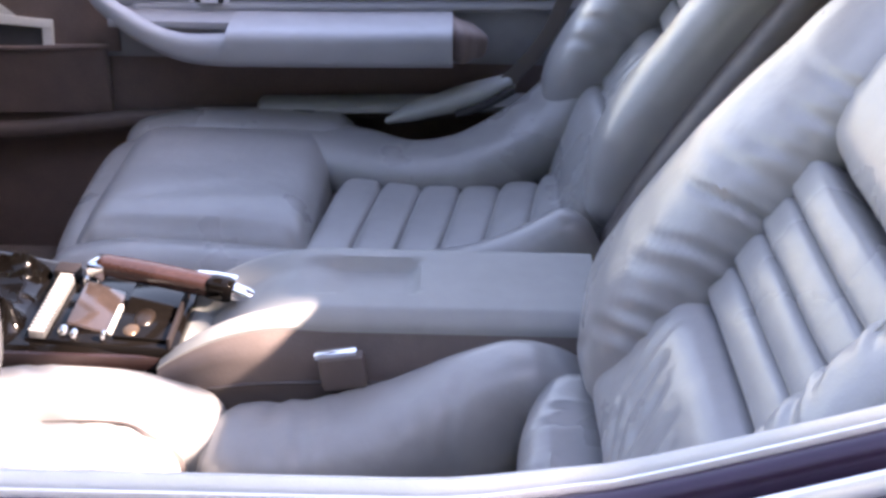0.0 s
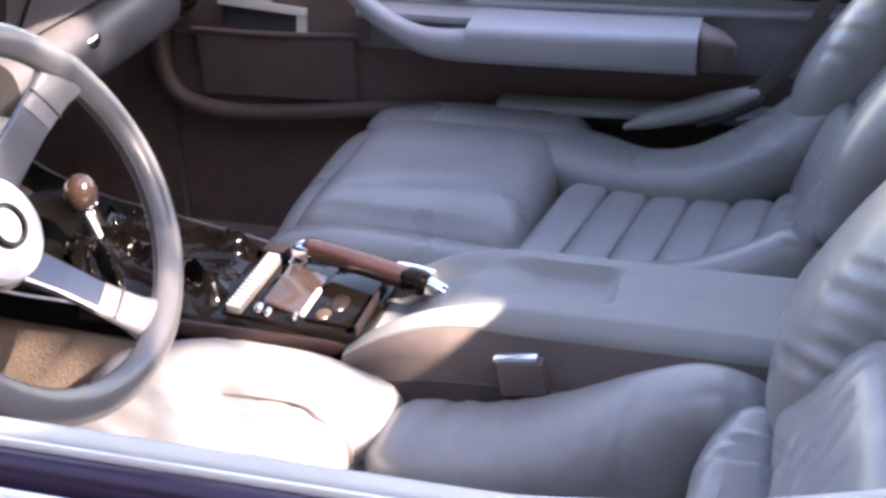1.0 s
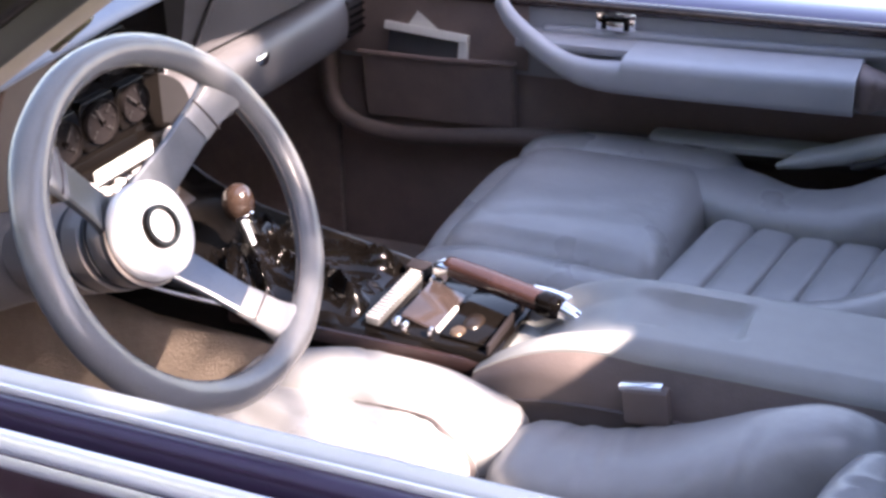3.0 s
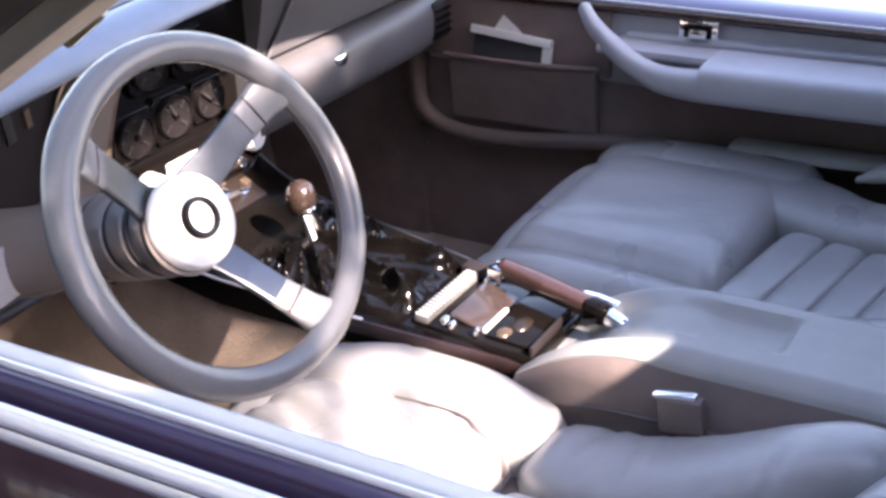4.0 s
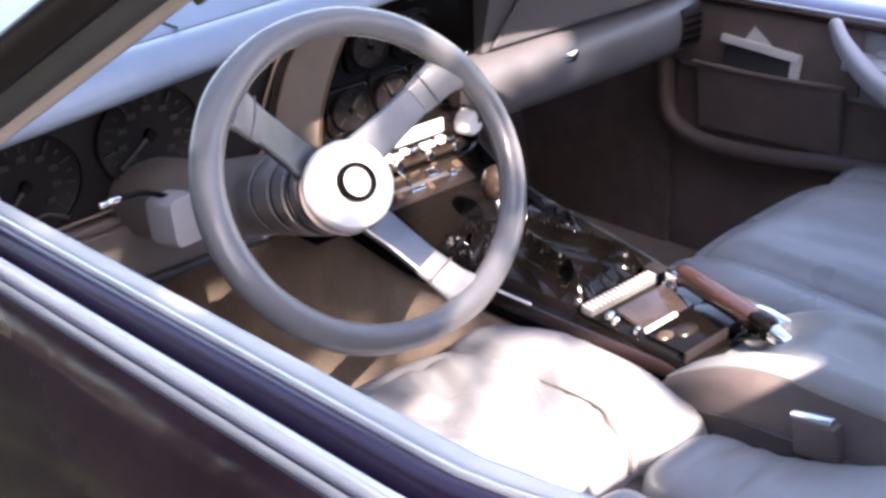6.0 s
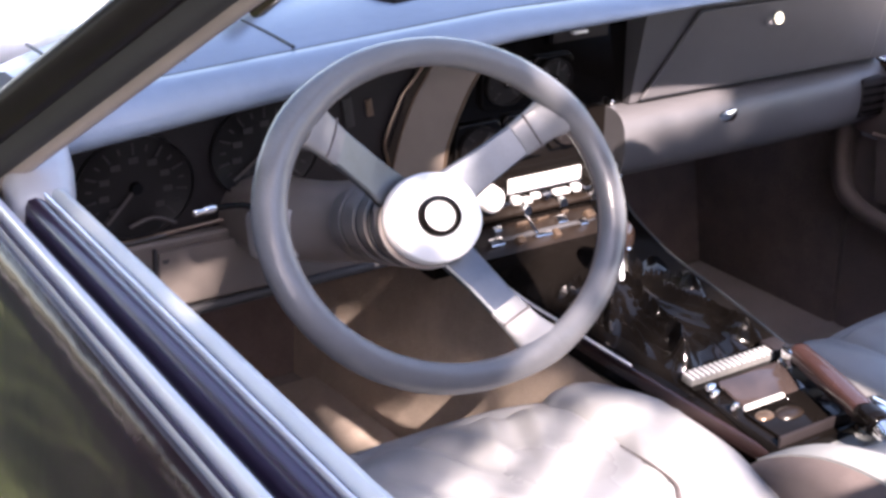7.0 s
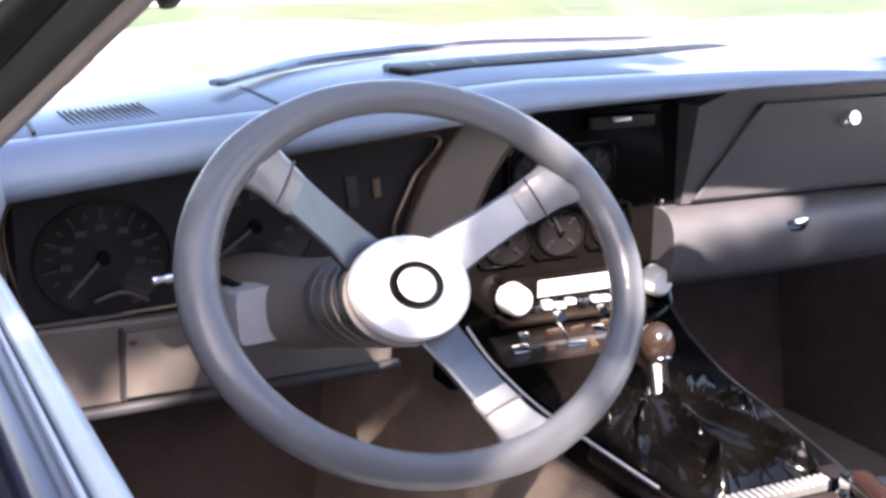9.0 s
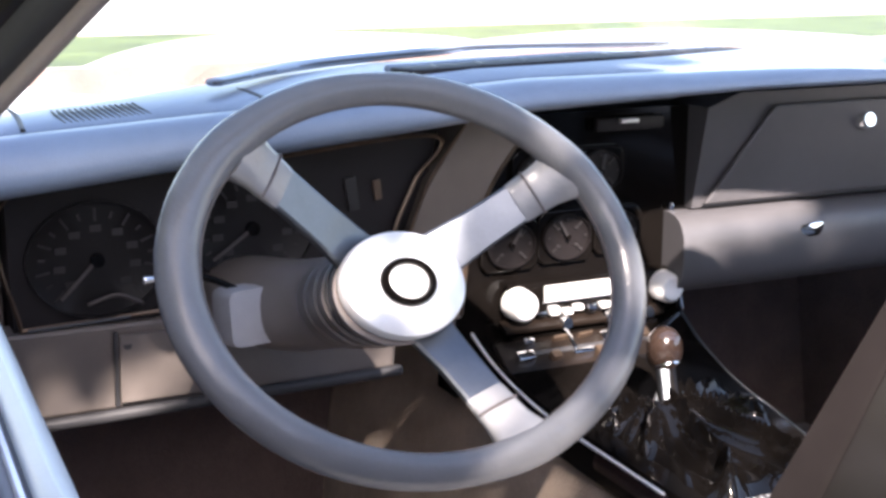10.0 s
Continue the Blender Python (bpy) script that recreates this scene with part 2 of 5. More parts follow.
def cushion(c, s, power=3.2, nu=14, nv=14, rot=(0, 0, 0), wob=0.0, dome=0.0, bm=None):
    """A soft pillow: a superellipsoid of full size s."""
    m = pose(*c, *rot)
    rings = []
    for i in range(1, nu):
        ph = -math.pi / 2 + math.pi * i / nu
        cp, sp = math.cos(ph), math.sin(ph)
        cp = abs(cp) ** (2 / power)
        sp = math.copysign(abs(sp) ** (2 / power), sp)
        r = []
        for j in range(2 * nv):
            q = math.pi * (j + 0.5) / nv
            a, b = math.cos(q), math.sin(q)
            a = math.copysign(abs(a) ** (2 / power), a)
            b = math.copysign(abs(b) ** (2 / power), b)
            p = m @ Vector((a * cp * s[0] / 2, b * cp * s[1] / 2, sp * s[2] / 2))
            if wob:
                p += (noise.noise_vector(p * 12) + 0.5 * noise.noise_vector(p * 30)) * wob
            r.append(p)
        rings.append(r)
    return skin(rings, bm=bm)


def wrinkle(bm, lines, axis=(0, 0, 1)):
    """Presses creases into a soft form, seen along an axis: (from, to, width, depth) each."""
    bmesh.ops.recalc_face_normals(bm, faces=bm.faces)
    bm.normal_update()
    n = Vector(axis).normalized()
    flat = [(a, b - a - n * (b - a).dot(n), w, h) for a, b, w, h in lines]
    move = []
    for v in bm.verts:
        d = 0.0
        if v.normal.dot(n) > -0.1:
            for a, ab, w, h in flat:
                q = v.co - a
                q -= n * q.dot(n)
                f = min(1.0, max(0.0, q.dot(ab) / ab.length_squared))
                x = (q - ab * f).length / w
                if x < 3.5:
                    g = math.sin(math.pi * (0.12 + 0.88 * f)) ** 0.7
                    d += h * g * (math.exp(-x * x) - 0.45 * math.exp(-((x - 1.8) / 0.7) ** 2))
        move.append(d)
    for v, d in zip(bm.verts, move):
        v.co -= v.normal * d
    return bm


def pad(m, sx, sy, sz, edge=5.0, nu=48, nv=64, wob=0.0):
    """A flat-backed pad: its face bulges along local -x, wide in y and high in z."""
    rings = []
    for i in range(nu + 1):
        a = -1 + 2 * i / nu
        row = []
        for j in range(nv + 1):
            b = -1 + 2 * j / nv
            h = sx * (max(0.0, 1 - abs(a) ** edge) * max(0.0, 1 - abs(b) ** edge)) ** 0.45
            p = m @ Vector((-h, b * sy / 2, a * sz / 2))
            if wob:
                p += (noise.noise_vector(p * 12) + 0.5 * noise.noise_vector(p * 30)) * wob
            row.append(p)
        rings.append(row + [m @ Vector((0.02, sy / 2, a * sz / 2)), m @ Vector((0.02, -sy / 2, a * sz / 2))])
    return skin(rings)


# ---- ground and surroundings ----
part("ground", skin([[(-400, y, -0.03), (400, y, -0.03), (400, y, -0.25), (-400, y, -0.25)] for y in (-400, 400)]), M_GRASS, smooth=False)
tagged(bpy.data.objects["ground"], "short green grass lawn beyond the driveway", "ground", kind="structure")
drive = part("driveway", box((6.0, 11.4, -0.012), (33.0, 25.0, 0.03), 0.01), M_CONC, smooth=False)
tagged(drive, "pale sunlit concrete driveway under the car", "driveway", kind="structure")
road = part("road", box((-23.5, 0, -0.015), (17.0, 300.0, 0.02), 0.01), M_CONC, smooth=False)
tagged(road, "pale sunlit road beyond the grass strip", "road", kind="structure")


def shrub(x, y, r, h, seed):
    rnd = random.Random(seed)
    ob = thing("shrub", "dark green leafy shrub beside the driveway", "shrub", (x, y, 0), group="shrubs by the driveway")
    bm = bmesh.new()
    for k in range(7):
        a = rnd.uniform(0, 6.28)
        loft([(x, y, 0), (x + math.cos(a) * r * 0.4, y + math.sin(a) * r * 0.4, h * 0.5), (x + math.cos(a) * r * 0.7, y + math.sin(a) * r * 0.7, h * 0.85)], [(0.02, 0.02), (0.006, 0.006)], 6, 6, 2, (1, 0, 0.1), bm=bm)
    part("stem", bm, M_BARK, ob)
    bm = bmesh.new()
    for k in range(900):
        a, el = rnd.uniform(0, 6.28), rnd.uniform(-0.1, 1.0)
        d = r * (0.55 + 0.5 * rnd.random()) * (1 + 0.35 * math.sin(3 * a + seed))
        p = Vector((x + math.cos(a) * d * math.cos(el), y + math.sin(a) * d * math.cos(el), h * (0.25 + 0.75 * math.sin(max(el, 0)) * rnd.uniform(0.7, 1.1) + 0.1 * rnd.random())))
        q = Euler((rnd.uniform(-1, 1), rnd.uniform(-1, 1), rnd.uniform(0, 6.28))).to_matrix()
        s = rnd.uniform(0.03, 0.06)
        v = [bm.verts.new(p + q @ Vector(w) * s) for w in ((-1, 0, 0), (0, -0.45, 0.12), (1, 0, 0), (0, 0.45, 0.12))]
        bm.faces.new(v)
    part("crown", bm, M_LEAF, ob, smooth=False)


shrub(-0.72, 3.05, 0.34, 0.16, 7)
shrub(-2.6, 5.4, 0.75, 1.0, 3)
shrub(-1.3, 5.9, 0.8, 1.1, 4)
shrub(-4.2, 6.2, 0.9, 1.1, 5)



def tree(x, y, h, r, seed):
    rnd = random.Random(seed)
    ob = thing("tree", "leafy dark green tree on the lawn beside the car", "tree", (x, y, 0), group="trees beside the car")
    bm = loft([(x, y, -0.1), (x + 0.1, y, h * 0.3), (x, y + 0.1, h * 0.55)], [(0.22, 0.22), (0.15, 0.15), (0.10, 0.10)], 10, 10, 2, (1, 0, 0.05))
    part("trunk", bm, M_BARK, ob)
    bm = bmesh.new()
    tips = []
    for k in range(9):
        a = k * 0.7 + rnd.uniform(-0.3, 0.3)
        e = Vector((x + math.cos(a) * r * 0.7, y + math.sin(a) * r * 0.7, h * rnd.uniform(0.45, 0.9)))
        b = Vector((x, y, h * rnd.uniform(0.28, 0.5)))
        loft([b, b.lerp(e, 0.5) + Vector((0, 0, 0.2)), e], [(0.06, 0.06), (0.02, 0.02)], 6, 6, 2, (0.3, 0.9, 0.1), bm=bm)
        tips += [e, b.lerp(e, 0.6)]
    part("limbs", bm, M_BARK, ob)
    verts, faces = [], []
    for k in range(4200):
        c = rnd.choice(tips) + Vector((rnd.gauss(0, 1), rnd.gauss(0, 1), rnd.gauss(0, 0.8))) * r * 0.30
        q = Euler((rnd.uniform(-1, 1), rnd.uniform(-1, 1), rnd.uniform(0, 6.28))).to_matrix()
        z = rnd.uniform(0.07, 0.15)
        n = len(verts)
        verts += [c + q @ Vector(w) * z for w in ((-1, 0, 0), (0, -0.5, 0.15), (1, 0, 0), (0, 0.5, 0.15))]
        faces.append((n, n + 1, n + 2, n + 3))
    me = bpy.data.meshes.new("crown")
    me.from_pydata(verts, [], faces)
    bm = bmesh.new()
    bm.from_mesh(me)
    bpy.data.meshes.remove(me)
    part("crown", bm, M_LEAF, ob, smooth=False)


for k, (tx, ty, th, tr) in enumerate(((-5.5, -6.0, 5.5, 2.3), (-2.2, -7.0, 6.0, 2.6), (1.2, -6.2, 5.2, 2.4), (-9.5, -7.5, 6.5, 2.8), (4.6, -7.2, 6.0, 2.6), (-0.4, -4.9, 5.0, 2.0), (2.8, -5.2, 5.6, 2.1), (-3.6, -4.8, 5.2, 2.1))):
    tree(tx, ty, th, tr, 20 + k)
for k in range(7):
    shrub(-8.0 + 2.1 * k, -4.6 - 0.5 * (k % 2), 1.1, 1.3, 40 + k)


# unseen tree added behind the car, leaves placed to shade dash, seats, door
shade = thing("tree", "unseen leafy tree added to shade parts of the car", "tree", (5.2, -3.6, 0), group="trees beside the car")
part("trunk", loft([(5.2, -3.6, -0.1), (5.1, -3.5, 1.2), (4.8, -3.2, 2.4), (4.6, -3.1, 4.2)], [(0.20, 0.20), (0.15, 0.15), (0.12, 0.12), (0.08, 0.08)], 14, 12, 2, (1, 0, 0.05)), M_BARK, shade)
# each clump is aimed to shade or spare one spot inside the car
SHADE_CLUMPS = ((2.24, -0.95, 3.0, 0.25, 0.40), (2.22, -1.45, 3.0, 0.26, 0.40), (2.38, -1.20, 3.0, 0.20, 0.36), (2.52, -1.04, 3.0, 0.15, 0.14), (2.875, -1.40, 3.0, 0.185, 0.26), (2.715, -1.19, 3.0, 0.030, 0.07), (2.60, -1.45, 3.0, 0.16, 0.12), (2.965, -1.165, 3.0, 0.09, 0.045), (3.20, -1.54, 3.0, 0.40, 0.24), (3.70, -1.62, 3.0, 0.40, 0.26), (2.805, -0.975, 3.0, 0.055, 0.065), (2.985, -1.10, 3.0, 0.045, 0.035), (3.33, -0.69, 3.0, 0.11, 0.13), (2.785, -0.882, 3.0, 0.028, 0.022), (2.905, -0.872, 3.0, 0.055, 0.022), (2.765, -1.14, 3.0, 0.05, 0.03), (2.70, -0.90, 3.0, 0.07, 0.09), (2.55, -0.12, 3.0, 0.20, 0.28), (2.77, -0.26, 3.0, 0.16, 0.44), (2.582, -1.275, 3.0, 0.034, 0.045), (2.574, -1.212, 3.0, 0.018, 0.028), (2.634, -0.50, 3.0, 0.066, 0.11), (3.00, -0.872, 3.0, 0.055, 0.020), (2.815, -1.348, 3.0, 0.024, 0.02), (3.290, -0.785, 3.0, 0.038, 0.030), (3.243, -0.882, 3.0, 0.045, 0.007), (2.893, -1.092, 3.0, 0.03, 0.022), (2.846, -0.905, 3.0, 0.022, 0.016), (2.972, -0.940, 3.0, 0.025, 0.010), (2.816, -1.091, 3.0, 0.03, 0.03))
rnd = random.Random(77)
for cx, cy, cz, rx, ry in SHADE_CLUMPS:
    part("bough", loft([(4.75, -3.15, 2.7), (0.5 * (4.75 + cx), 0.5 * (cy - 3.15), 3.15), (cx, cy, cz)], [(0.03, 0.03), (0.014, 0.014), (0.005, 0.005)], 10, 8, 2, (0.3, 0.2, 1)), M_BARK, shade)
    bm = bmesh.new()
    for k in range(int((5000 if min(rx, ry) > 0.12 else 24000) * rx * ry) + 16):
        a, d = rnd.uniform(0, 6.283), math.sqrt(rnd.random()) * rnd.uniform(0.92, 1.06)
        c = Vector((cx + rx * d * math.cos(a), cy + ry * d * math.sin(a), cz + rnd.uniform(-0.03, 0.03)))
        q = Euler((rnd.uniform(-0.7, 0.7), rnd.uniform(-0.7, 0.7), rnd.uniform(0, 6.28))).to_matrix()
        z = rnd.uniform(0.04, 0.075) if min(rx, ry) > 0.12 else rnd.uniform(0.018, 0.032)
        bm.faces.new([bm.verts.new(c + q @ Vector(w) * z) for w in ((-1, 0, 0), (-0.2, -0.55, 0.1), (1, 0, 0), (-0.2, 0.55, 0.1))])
    part("shade_foliage", bm, M_LEAF, shade, smooth=False)

# unseen crown added to dapple the lawn that the door reflects
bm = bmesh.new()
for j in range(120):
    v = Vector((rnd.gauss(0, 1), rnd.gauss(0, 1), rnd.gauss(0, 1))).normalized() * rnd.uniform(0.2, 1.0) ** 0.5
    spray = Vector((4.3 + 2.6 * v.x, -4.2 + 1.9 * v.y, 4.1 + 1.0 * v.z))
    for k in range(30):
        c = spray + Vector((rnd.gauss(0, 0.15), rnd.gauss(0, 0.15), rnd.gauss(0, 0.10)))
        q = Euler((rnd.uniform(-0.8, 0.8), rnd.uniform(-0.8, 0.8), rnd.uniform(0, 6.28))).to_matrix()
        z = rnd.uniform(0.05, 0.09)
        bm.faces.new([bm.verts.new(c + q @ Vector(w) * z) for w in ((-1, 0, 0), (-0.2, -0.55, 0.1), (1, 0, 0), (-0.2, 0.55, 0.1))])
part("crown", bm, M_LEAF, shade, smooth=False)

# ---- car shell ----
body = thing("car_body", "two-tone sports car body, silver hood and dark plum sides", "car", (0, 0, 0))


def hood_z(x, y):
    u = min(1, max(0, (-0.66 - x) / 1.5))
    z = 0.79 - 0.10 * u * u
    z += 0.055 * math.exp(-((abs(y) - 0.0) / 0.23) ** 4) * min(1, u * 6)
    z += 0.05 * math.exp(-((abs(y) - 0.66) / 0.13) ** 2) * (1 - 0.3 * u)
    return z - 0.10 * max(0, abs(y) - 0.72) / 0.12


rings = []
for i in range(31):
    x = -0.66 - i * 0.05
    top = [Vector((x, -0.84 + 1.68 * j / 48, hood_z(x, -0.84 + 1.68 * j / 48))) for j in range(49)]
    rings.append(top + [Vector((x, 0.84, 0.55)), Vector((x, -0.84, 0.55))])
part("hood", skin(rings), M_HOOD, body, "pale silver hood with a raised centre bulge")
# cowl under the glass
part("cowl", box((-0.66, 0, 0.775), (0.10, 1.30, 0.03), 0.01), M_HOOD, body)


def strip(profile, xs, rise, bm=None):
    return skin([[Vector((x, y + rise(x)[0], z + rise(x)[1])) for y, z in profile] for x in xs], bm=bm)


def sill_rise(x):
    """The door top bends in and then climbs towards its rear corner."""
    f = min(1.0, max(0.0, (x - 0.46) / 0.11))
    f = f * f * (3 - 2 * f)
    u = max(0.0, x - 0.55)
    return (0.032 * f, 0.33 * u * u / (u + 0.015) - 0.012 * f if u > 0 else -0.012 * f)


XS = [-0.22 + i * (0.705 + 0.22) / 44 for i in range(45)]
ddoor = thing("driver_door", "dark plum car door with grey padded sill and chrome strip", "car door", (0.2, -0.66, 0.2))
SILL = [(-0.6850, 0.7875), (-0.6820, 0.7912), (-0.6780, 0.7930), (-0.6735, 0.7910), (-0.6695, 0.7840), (-0.6674, 0.7730), (-0.6668, 0.7350), (-0.6850, 0.7350)]
part("sill_pad", skin([[Vector((x, -0.6850 + (y + 0.6850) * (1 - 0.3 * min(1, max(0, (x - 0.50) / 0.17))) + sill_rise(x)[0], z + sill_rise(x)[1])) for y, z in SILL] for x in XS if x > -0.07]), M_SILL, ddoor, "pale grey padded door top")
part("sill_groove", strip([(-0.6866, 0.7880), (-0.6851, 0.7880), (-0.6851, 0.7640), (-0.6866, 0.7640)], XS, sill_rise), M_GAP, ddoor, "dark groove beside the pad")
part("sill_bead", strip([(-0.6900, 0.7875), (-0.6894, 0.7902), (-0.6876, 0.7902), (-0.6868, 0.7875), (-0.6868, 0.7650), (-0.6900, 0.7650)], XS, sill_rise), M_MOULD, ddoor, "thin bright bead")
part("sill_strip", strip([(-0.7070, 0.7740), (-0.7056, 0.7820), (-0.7020, 0.7870), (-0.6960, 0.7885), (-0.6902, 0.7862), (-0.6902, 0.7550), (-0.7070, 0.7550)], XS, sill_rise), M_PAINTS, ddoor, "plum painted strip")
part("window_slot", strip([(-0.7166, 0.7700), (-0.7120, 0.7660), (-0.7070, 0.7690), (-0.7070, 0.7450), (-0.7166, 0.7450)], XS, sill_rise), M_RUBBER, ddoor, "black rubber window seal")
part("chrome_strip", strip([(-0.7250, 0.7790), (-0.7246, 0.7840), (-0.7230, 0.7856), (-0.7192, 0.7856), (-0.7174, 0.7838), (-0.7167, 0.7550), (-0.7250, 0.7550)], XS, sill_rise), M_MOULD, ddoor, "bright chrome moulding")
part("lower_seal", strip([(-0.7300, 0.7740), (-0.7276, 0.7765), (-0.7251, 0.7740), (-0.7251, 0.7550), (-0.7300, 0.7550)], XS, sill_rise), M_PAINTS, ddoor, "dark violet paint edge")
part("lower_bead", strip([(-0.7318, 0.7768), (-0.7312, 0.7785), (-0.7302, 0.7768), (-0.7302, 0.7600), (-0.7318, 0.7600)], XS, sill_rise), M_MOULD, ddoor, "fine lavender pinstripe")
part("outer_panel", strip([(-0.7325, 0.772), (-0.737, 0.775), (-0.743, 0.769), (-0.752, 0.745), (-0.772, 0.67), (-0.795, 0.54), (-0.80, 0.40), (-0.78, 0.28), (-0.74, 0.2), (-0.70, 0.2), (-0.715, 0.76)], XS, sill_rise), M_PAINT, ddoor)
part("inner_panel", box((0.22, -0.688, 0.475), (0.88, 0.03, 0.55), 0.01), M_DOORC, ddoor)
part("front_fender", strip([(-0.66, 0.735), (-0.69, 0.752), (-0.73, 0.757), (-0.752, 0.725), (-0.772, 0.65), (-0.795, 0.52), (-0.80, 0.40), (-0.78, 0.28), (-0.72, 0.2), (-0.63, 0.2)], [-1.9 + 1.665 * i / 20 for i in range(21)], lambda x: (0, 0.04 * math.sin(max(0, min(1, (-0.35 - x) / 1.5)) * 3.1))), M_PAINT, body)
part("sill_end_cap", loft([(-0.06, -0.688, 0.772), (-0.12, -0.676, 0.780), (-0.20, -0.655, 0.785)], [(0.024, 0.020), (0.030, 0.026), (0.028, 0.026)], 12, 18, 2.8), M_ARM, body, "grey padded cap at the pillar foot")

# pillar: painted outer, dark seal, grey inner trim
PA, PB = Vector((-0.20, -0.752, 0.715)), Vector((0.18, -0.528, 1.015))
pill = thing("windshield_pillar", "dark windshield pillar with thin grey-brown inner trim", "pillar", PA, kind="structure")
part("inner_trim", loft([PA + Vector((0, -0.004, 0.003)), PB + Vector((0, -0.004, 0.003))], [(0.0065, 0.008)], 10, 14, 3), M_TRIMG, pill, "thin grey-brown trim")
part("seal", loft([PA + Vector((-0.012, -0.018, 0.012)), PB + Vector((-0.012, -0.018, 0.012))], [(0.014, 0.016)], 10, 14, 3), M_RUBBER, pill)
part("painted_post", loft([PA + Vector((-0.029, -0.034, 0.020)), PB + Vector((-0.029, -0.034, 0.020))], [(0.016, 0.018)], 10, 14, 3), M_POST, pill)
part("clip", box(PA.lerp(PB, 0.80) + Vector((0.004, 0.012, 0.004)), (0.034, 0.014, 0.014), 0.004, (0, -38, 30)), M_WOOD, pill, "brown plastic clip")
PC, PD = Vector((-0.36, 0.64, 0.735)), Vector((0.16, 0.58, 1.005))
pill2 = thing("windshield_pillar", "dark windshield pillar on the passenger side", "pillar", PC, kind="structure")
part("inner_trim", loft([PC, PD], [(0.018, 0.02)], 10, 14, 3), M_ARM, pill2)
part("painted_post", loft([PC + Vector((-0.03, 0.02, 0.012)), PD + Vector((-0.03, 0.02, 0.012))], [(0.018, 0.026)], 10, 14, 3), M_POST, pill2)
ws = part("windshield", skin([[Vector((x, -0.60 + 1.2 * j / 12, z)) + Vector((-0.30 * (1 - ((j - 6) / 6) ** 2), 0, 0)) * k for j in range(13)] + [Vector((x - 0.004, 0.60 - 1.2 * j / 12, z + 0.004)) + Vector((-0.30 * (1 - ((j - 6) / 6) ** 2), 0, 0)) * k for j in range(13)] for x, z, k in ((-0.48, 0.78, 1.5), (-0.20, 0.91, 1.25), (0.14, 1.02, 0.4))]), M_GLASS)
tagged(ws, "clear curved windshield glass", "windshield", kind="structure")
ws.visible_shadow = False
# roof mostly out of view: its edges are set to place sun and shade
roof = thing("roof", "dark plum roof frame shaped to shade the seats, mostly out of view", "roof", (0.4, 0, 1.0), kind="structure")
part("header", loft([(0.17, -0.60, 1.01), (0.07, 0, 1.035), (0.17, 0.60, 1.01)], [(0.035, 0.018)], 16, 12, 3), M_POST, roof)
# bar thinned and bent so that sun reaches the radio and lower roll
part("center_bar", loft([(0.10, -0.065, 1.04), (0.22, -0.060, 1.04), (0.33, -0.015, 1.04), (1.0, -0.01, 1.045)], [(0.008, 0.012), (0.009, 0.012), (0.055, 0.016), (0.058, 0.016)], 24, 12, 3), M_POST, roof)
# unseen panel added to keep sun off the passenger seat
part("passenger_shade", box((0.71, 0.31, 1.03), (0.54, 0.58, 0.02), 0.008), M_POST, roof)
# front edge set where the sunlight on the driver's seat should end
part("rear_band", prism([(0.945, 0.47), (0.945, -0.27), (0.955, -0.36), (0.955, -0.47), (1.351, -0.47), (1.351, 0.47)], "z", 1.0225, 1.0475), M_POST, roof)
for sg in (-1, 1):
    part("sail_panel", skin([[Vector(p) for p in ring] for ring in (
        ((0.945, sg * 0.47, 1.045), (0.80, sg * 0.635, 0.97), (0.745, sg * 0.645, 0.86), (0.725, sg * 0.655, 0.78), (0.725, sg * 0.62, 0.70), (0.78, sg * 0.60, 0.86), (0.90, sg * 0.45, 1.02)),
        ((1.45, sg * 0.47, 1.03), (1.45, sg * 0.62, 0.96), (1.45, sg * 0.66, 0.88), (1.45, sg * 0.68, 0.80), (1.45, sg * 0.60, 0.78), (1.45, sg * 0.58, 0.88), (1.45, sg * 0.45, 1.0)))]), M_SAIL, roof, "glossy dark roof pillar")
part("rear_wall", box((1.16, 0.0, 0.62), (0.03, 1.20, 0.83), 0.01), M_CARPET, roof)
quarter = thing("rear_quarter", "dark plum rear quarter panel behind the door", "car panel", (1.1, -0.66, 0.3))
part("panel", strip([(-0.60, 0.715), (-0.66, 0.735), (-0.70, 0.70), (-0.75, 0.55), (-0.77, 0.4), (-0.74, 0.2), (-0.62, 0.2)], [0.725 + 0.05 * i for i in range(18)], lambda x: (0, 0.03 + 0.10 * min(1, max(0, x - 0.72) / 0.35) ** 1.5)), M_PAINT, quarter)
quarter2 = thing("rear_quarter", "dark plum rear quarter panel on the passenger side", "car panel", (1.1, 0.66, 0.3))
part("panel", strip([(0.60, 0.715), (0.66, 0.735), (0.70, 0.70), (0.75, 0.55), (0.77, 0.4), (0.74, 0.2), (0.62, 0.2)], [0.725 + 0.05 * i for i in range(18)], lambda x: (0, 0.03)), M_PAINT, quarter2)

part("rear_deck", skin([[Vector((x, y * w, z)) for y, z in ((-0.74, 0.22), (-0.80, 0.50), (-0.74, zt - 0.10), (-0.60, zt - 0.01), (0, zt), (0.60, zt - 0.01), (0.74, zt - 0.10), (0.80, 0.50), (0.74, 0.22))] for x, w, zt in ((1.19, 0.97, 0.86), (1.45, 1.0, 0.85), (1.75, 0.98, 0.82), (2.0, 0.92, 0.76), (2.05, 0.88, 0.66))]), M_PAINT, body)

